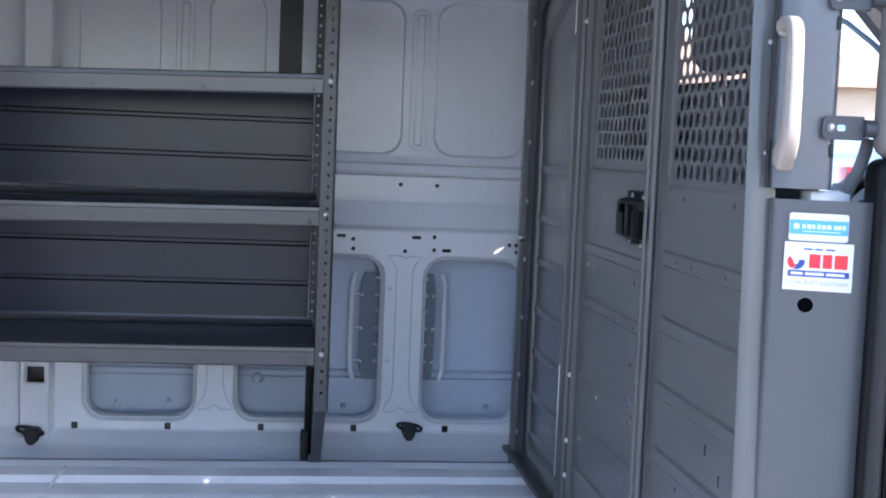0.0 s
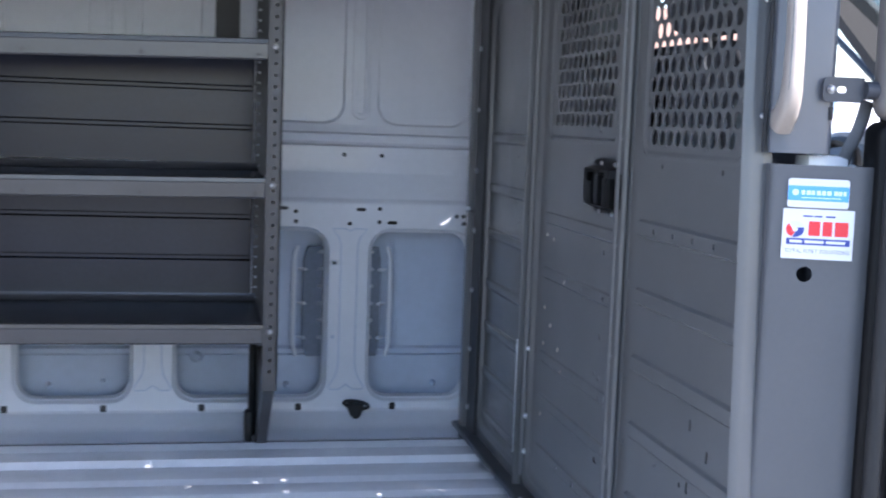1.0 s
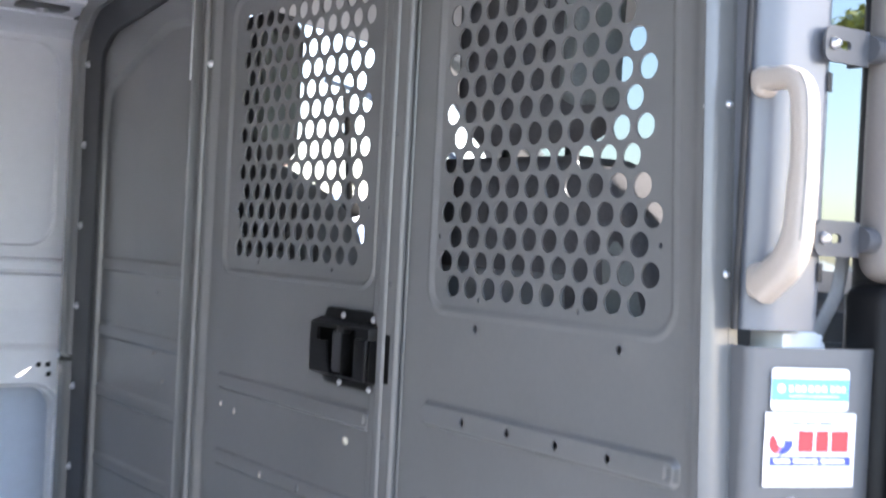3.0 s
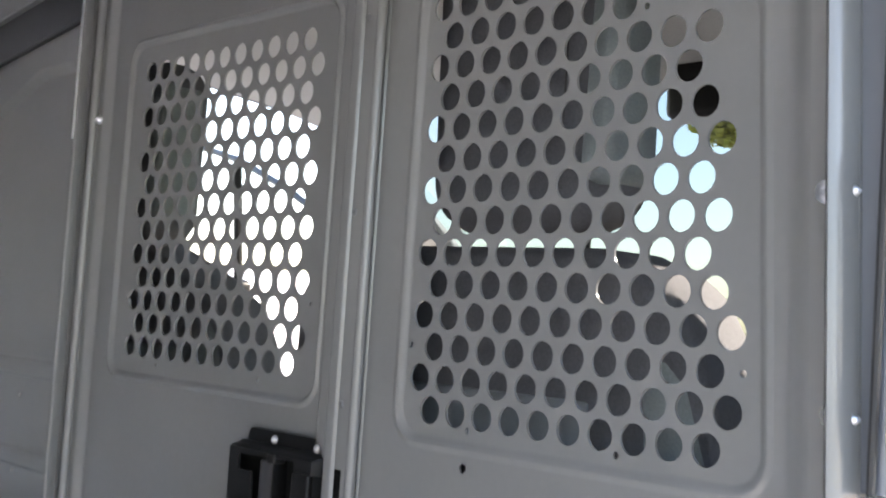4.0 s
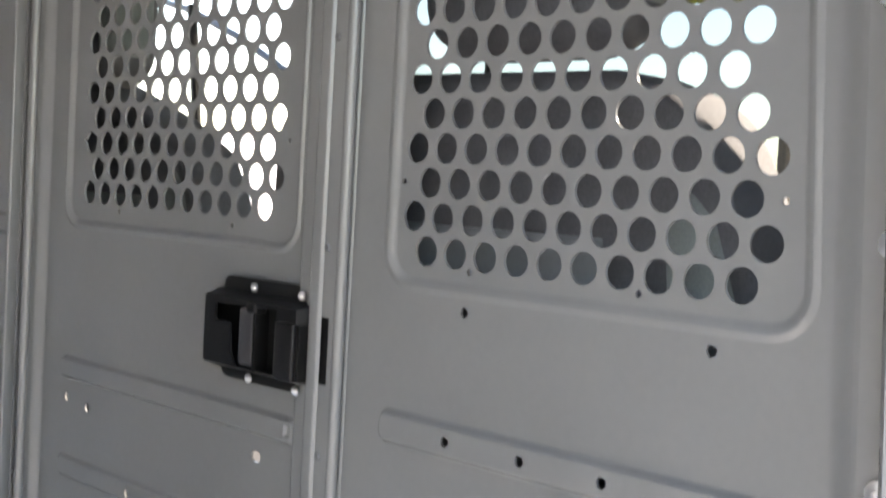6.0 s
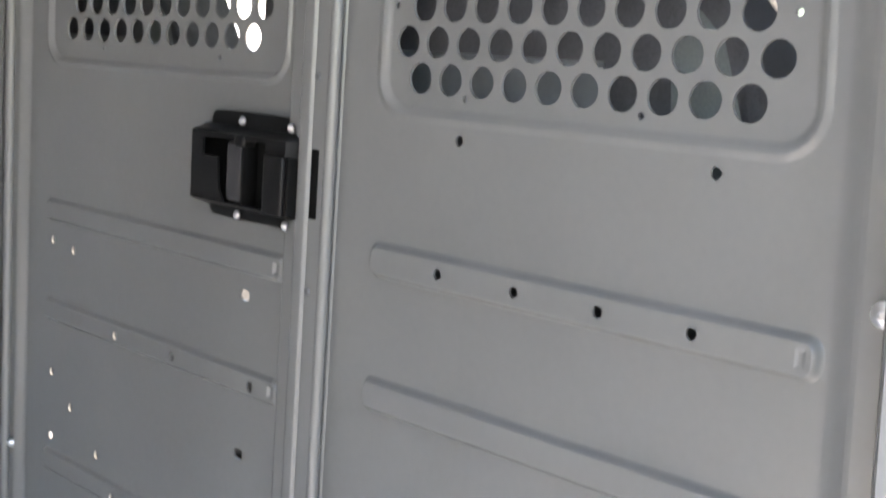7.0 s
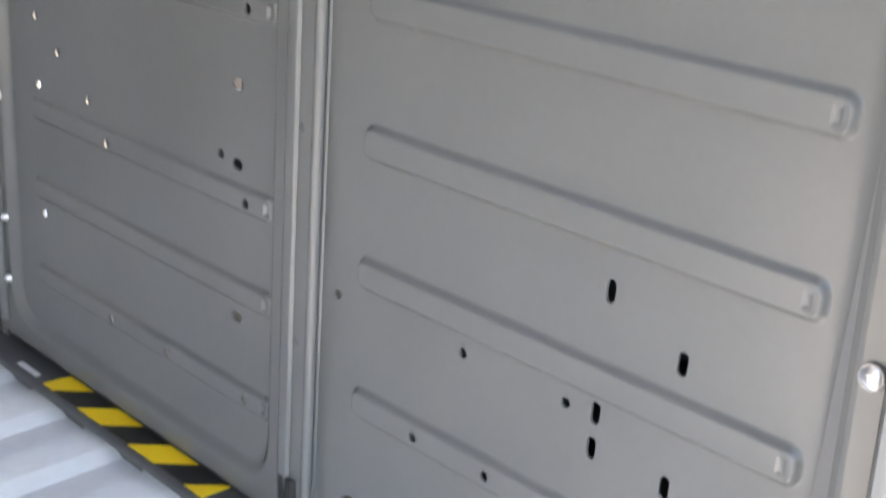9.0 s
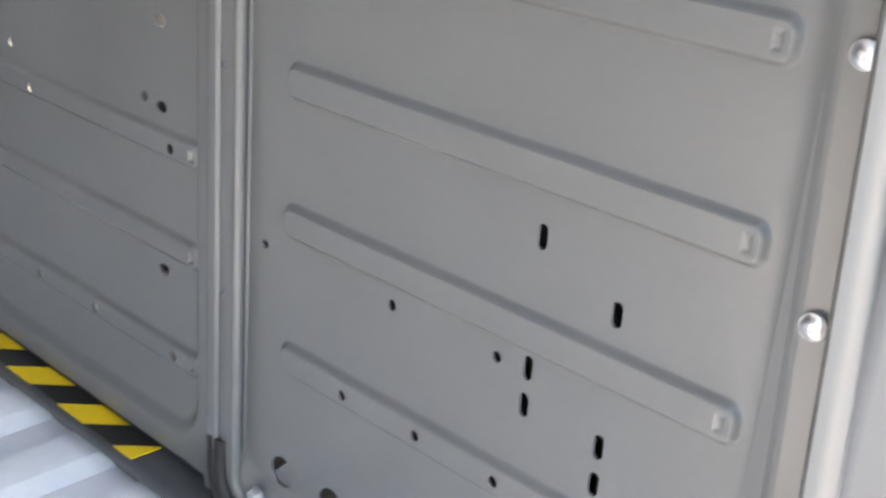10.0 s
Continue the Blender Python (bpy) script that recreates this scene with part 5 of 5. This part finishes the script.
def cab_seat(x, y, outline, head_y, head_half, head_top, lab):
    s = thing("cab_seat", lab, "seat", "cab seats", at=(x, y, FLOOR))
    part("base", box((-0.05, -0.22, 0.0), (0.42, 0.22, 0.32), 0.03), CAB_PLASTIC, s)
    part("seat_cushion", cushion((-0.10, -0.26, 0.30), (0.45, 0.26, 0.575), 0.07), SEAT, s)
    back = part("backrest", padded(outline, 0.05, -0.175, -0.078, 0.012), SEAT, s)
    part("back_panel", box((-0.178, -0.19, 0.48), (-0.165, 0.19, 0.90), 0.005), SEAT_PANEL, back, "grey moulded seat back panel")
    head = part("headrest", padded([(head_y - head_half + 0.01, 1.048), (head_y + head_half - 0.01, 1.048), (head_y + head_half, head_top), (head_y - head_half, head_top)], 0.055, -0.19, -0.09, 0.035), SEAT, s)
    for d in (-0.06, 0.06):
        part("post", tube([(-0.135, head_y + d, 0.99), (-0.135, head_y + d, 1.10)], 0.006, 8), BLACK_PLASTIC, head)
    y0 = head_y - head_half
    part("side_panel", padded([(y0 - 0.001, 1.085), (y0 + 0.046, 1.095), (y0 + 0.046, head_top - 0.03), (y0 - 0.001, head_top - 0.04)], 0.02, -0.186, -0.112, 0.012), SEAT_SIDE, head, "pale grey side cloth")
    part("seam", tube([(-0.188, y0 + 0.049, 1.085), (-0.1895, y0 + 0.050, 1.18), (-0.188, y0 + 0.049, head_top - 0.02)], 0.0016, 6), BLACK_RUBBER, head, "dark stitched seam")
    low, edge = outline[0][0], outline[-2][0]
    part("side_bolster", padded([(low - 0.002, 0.45), (low + 0.075, 0.45), (edge + 0.085, 0.92), (edge + 0.055, 0.962), (edge + 0.016, 0.925), (edge - 0.018, 0.83)], 0.02, -0.176, -0.085, 0.016), SEAT_SIDE, back, "pale grey side cloth")
    return s


cab_seat(0.215, 0.372, [(-0.36, 0.40), (0.255, 0.40), (0.248, 0.98), (0.205, 1.038), (-0.190, 1.034), (-0.240, 1.016), (-0.268, 0.996), (-0.285, 0.968), (-0.318, 0.90), (-0.340, 0.82)], -0.080, 0.124, 1.34, "grey cloth passenger seat with a tall headrest")
cab_seat(0.32, 1.225, [(-0.31, 0.40), (0.275, 0.40), (0.235, 0.99), (0.16, 1.055), (-0.02, 1.058), (-0.175, 1.008), (-0.268, 0.962), (-0.308, 0.900), (-0.318, 0.80)], 0.022, 0.122, 1.335, "grey cloth driver seat with a tall headrest")

# ------------------------------------------------------------------ outside
tagged(link("ground", box((-400, -400, -0.80), (400, 400, -0.60), 0.0), CONCRETE, smooth=False), "pale sunlit concrete yard", "ground", kind="structure")


def parked_van(x, y, turn, h, lab):
    v = thing("parked_van", lab, "van", "parked vehicles")
    prof = [(0, 0.35), (0, h * 0.75), (0.12, h), (3.6, h), (4.3, h * 0.93), (5.0, h * 0.52), (5.8, h * 0.45), (5.95, 0.4)]
    b = bmesh.new()
    l = [b.verts.new((px, -0.98, pz)) for px, pz in prof]
    r = [b.verts.new((px, 0.98, pz)) for px, pz in prof]
    b.faces.new(l), b.faces.new(r[::-1])
    for k in range(len(prof)):
        b.faces.new((l[k], r[k], r[(k + 1) % len(prof)], l[(k + 1) % len(prof)]))
    bmesh.ops.recalc_face_normals(b, faces=b.faces[:])
    bmesh.ops.bevel(b, geom=b.edges[:], offset=0.09, segments=3, affect="EDGES")
    body = part("body", b, WHITE_PAINT, v, sharp=40)
    for s in (-1, 1):
        part("side_window", box((3.7, s * 0.985 - 0.01, h * 0.55), (4.75, s * 0.985 + 0.01, h * 0.86), 0.008), DARK_GLASS, body)
        part("tail_lamp", box((-0.03, s * 0.86 - 0.08, 1.12), (0.05, s * 0.86 + 0.08, 1.52), 0.02), RED_LENS, body, "red tail lamp")
        part("rub_strip", box((0.1, s * 0.99 - 0.012, 0.72), (4.9, s * 0.99 + 0.012, 0.80), 0.01), CAB_PLASTIC, body)
        for wx in (1.1, 4.75):
            w = part("wheel", tube([(wx, s * 0.80, 0.36), (wx, s * 0.97, 0.36)], 0.36, 24), BLACK_RUBBER, v)
            part("rim", tube([(wx, s * 0.94, 0.36), (wx, s * 0.985, 0.36)], 0.21, 20), ZINC, w)
    part("rear_window", box((-0.02, -0.7, h * 0.55), (0.03, 0.7, h * 0.85), 0.01), DARK_GLASS, body)
    v.matrix_basis = Matrix.Translation((x, y, -0.60)) @ Matrix.Rotation(radians(turn), 4, "Z")
    return v


parked_van(2.3, 5.4, 0, 1.62, "low white parked van with red tail lamps")
parked_van(4.52, 9.2, 0, 1.95, "clean white parked van with red tail lamps")


def house(x, y, turn):
    h = thing("house", "tan stucco house with a clay tile roof", "house")
    part("wall", box((-6, -4, 0), (6, 4, 4.2), 0.02), STUCCO, h)
    b = bmesh.new()
    vs = [b.verts.new(v) for v in ((-6.6, -4.6, 4.1), (6.6, -4.6, 4.1), (6.6, 4.6, 4.1), (-6.6, 4.6, 4.1), (-3, 0, 6.2), (3, 0, 6.2))]
    for f in ((0, 1, 5, 4), (1, 2, 5), (2, 3, 4, 5), (3, 0, 4), (3, 2, 1, 0)):
        b.faces.new([vs[i] for i in f])
    bmesh.ops.recalc_face_normals(b, faces=b.faces[:])
    part("roof", b, ROOF_TILE, h, smooth=False)
    for wx in (-4.2, -1.4, 1.4, 4.2):
        w = part("window", box((wx - 0.7, -4.06, 1.6), (wx + 0.7, -3.97, 3.0), 0.02), STICKER, h)
        part("pane", box((wx - 0.6, -4.08, 1.7), (wx + 0.6, -4.05, 2.9), 0.01), DARK_GLASS, w)
    h.matrix_basis = Matrix.Translation((x, y, -0.6)) @ Matrix.Rotation(radians(turn), 4, "Z")
    return h


house(15.3, 43.5, -19)


def yard_tree(x, y):
    """A low tree leaning out from its trunk, with a loose crown of single leaves."""
    t = thing("tree", "yellow-green broad tree with a loose sunlit crown", "tree")
    mid = Vector((-0.85, 1.22, 5.58))
    part("trunk", tube([(0, 0, 0), (0.03, 0.02, 1.6), (-0.02, 0.03, 3.6), (-0.06, 0.08, 5.45)], [0.16, 0.13, 0.10, 0.05], 10), BARK, t)
    for a, b in (((-0.05, 0.07, 5.20), (-0.75, 1.05, 5.55)), ((-0.05, 0.07, 5.30), (-1.05, 1.70, 5.65)), ((-0.06, 0.08, 5.40), (-0.50, 0.75, 5.85))):
        part("limb", tube([a, Vector(a).lerp(Vector(b), 0.5) + Vector((0, 0, 0.12)), b], [0.05, 0.035, 0.015], 8), BARK, t)
    rng = random.Random(5)
    b = bmesh.new()
    for k in range(2200):
        u = Vector((rng.gauss(0, 1), rng.gauss(0, 1), rng.gauss(0, 1))).normalized() * rng.uniform(0.35, 1.0) ** 0.5
        lump = 1.0 + 0.25 * math.sin(5 * u.x + 3 * u.z) * math.cos(4 * u.y)
        c = mid + Vector((u.x * 1.05, u.y * 1.05, u.z * 0.52)) * lump
        d = Vector((rng.uniform(-1, 1), rng.uniform(-1, 1), rng.uniform(-0.6, 0.6))).normalized()
        w = d.cross(Vector((rng.uniform(-1, 1), rng.uniform(-1, 1), 1))).normalized()
        l = rng.uniform(0.10, 0.17)
        b.faces.new([b.verts.new(c + o) for o in (-d * l, w * l * 0.4, d * l, -w * l * 0.4)])
    part("crown", b, LEAF, t, smooth=False)
    t.location = (x, y, -0.60)


yard_tree(18.5, 10.33)
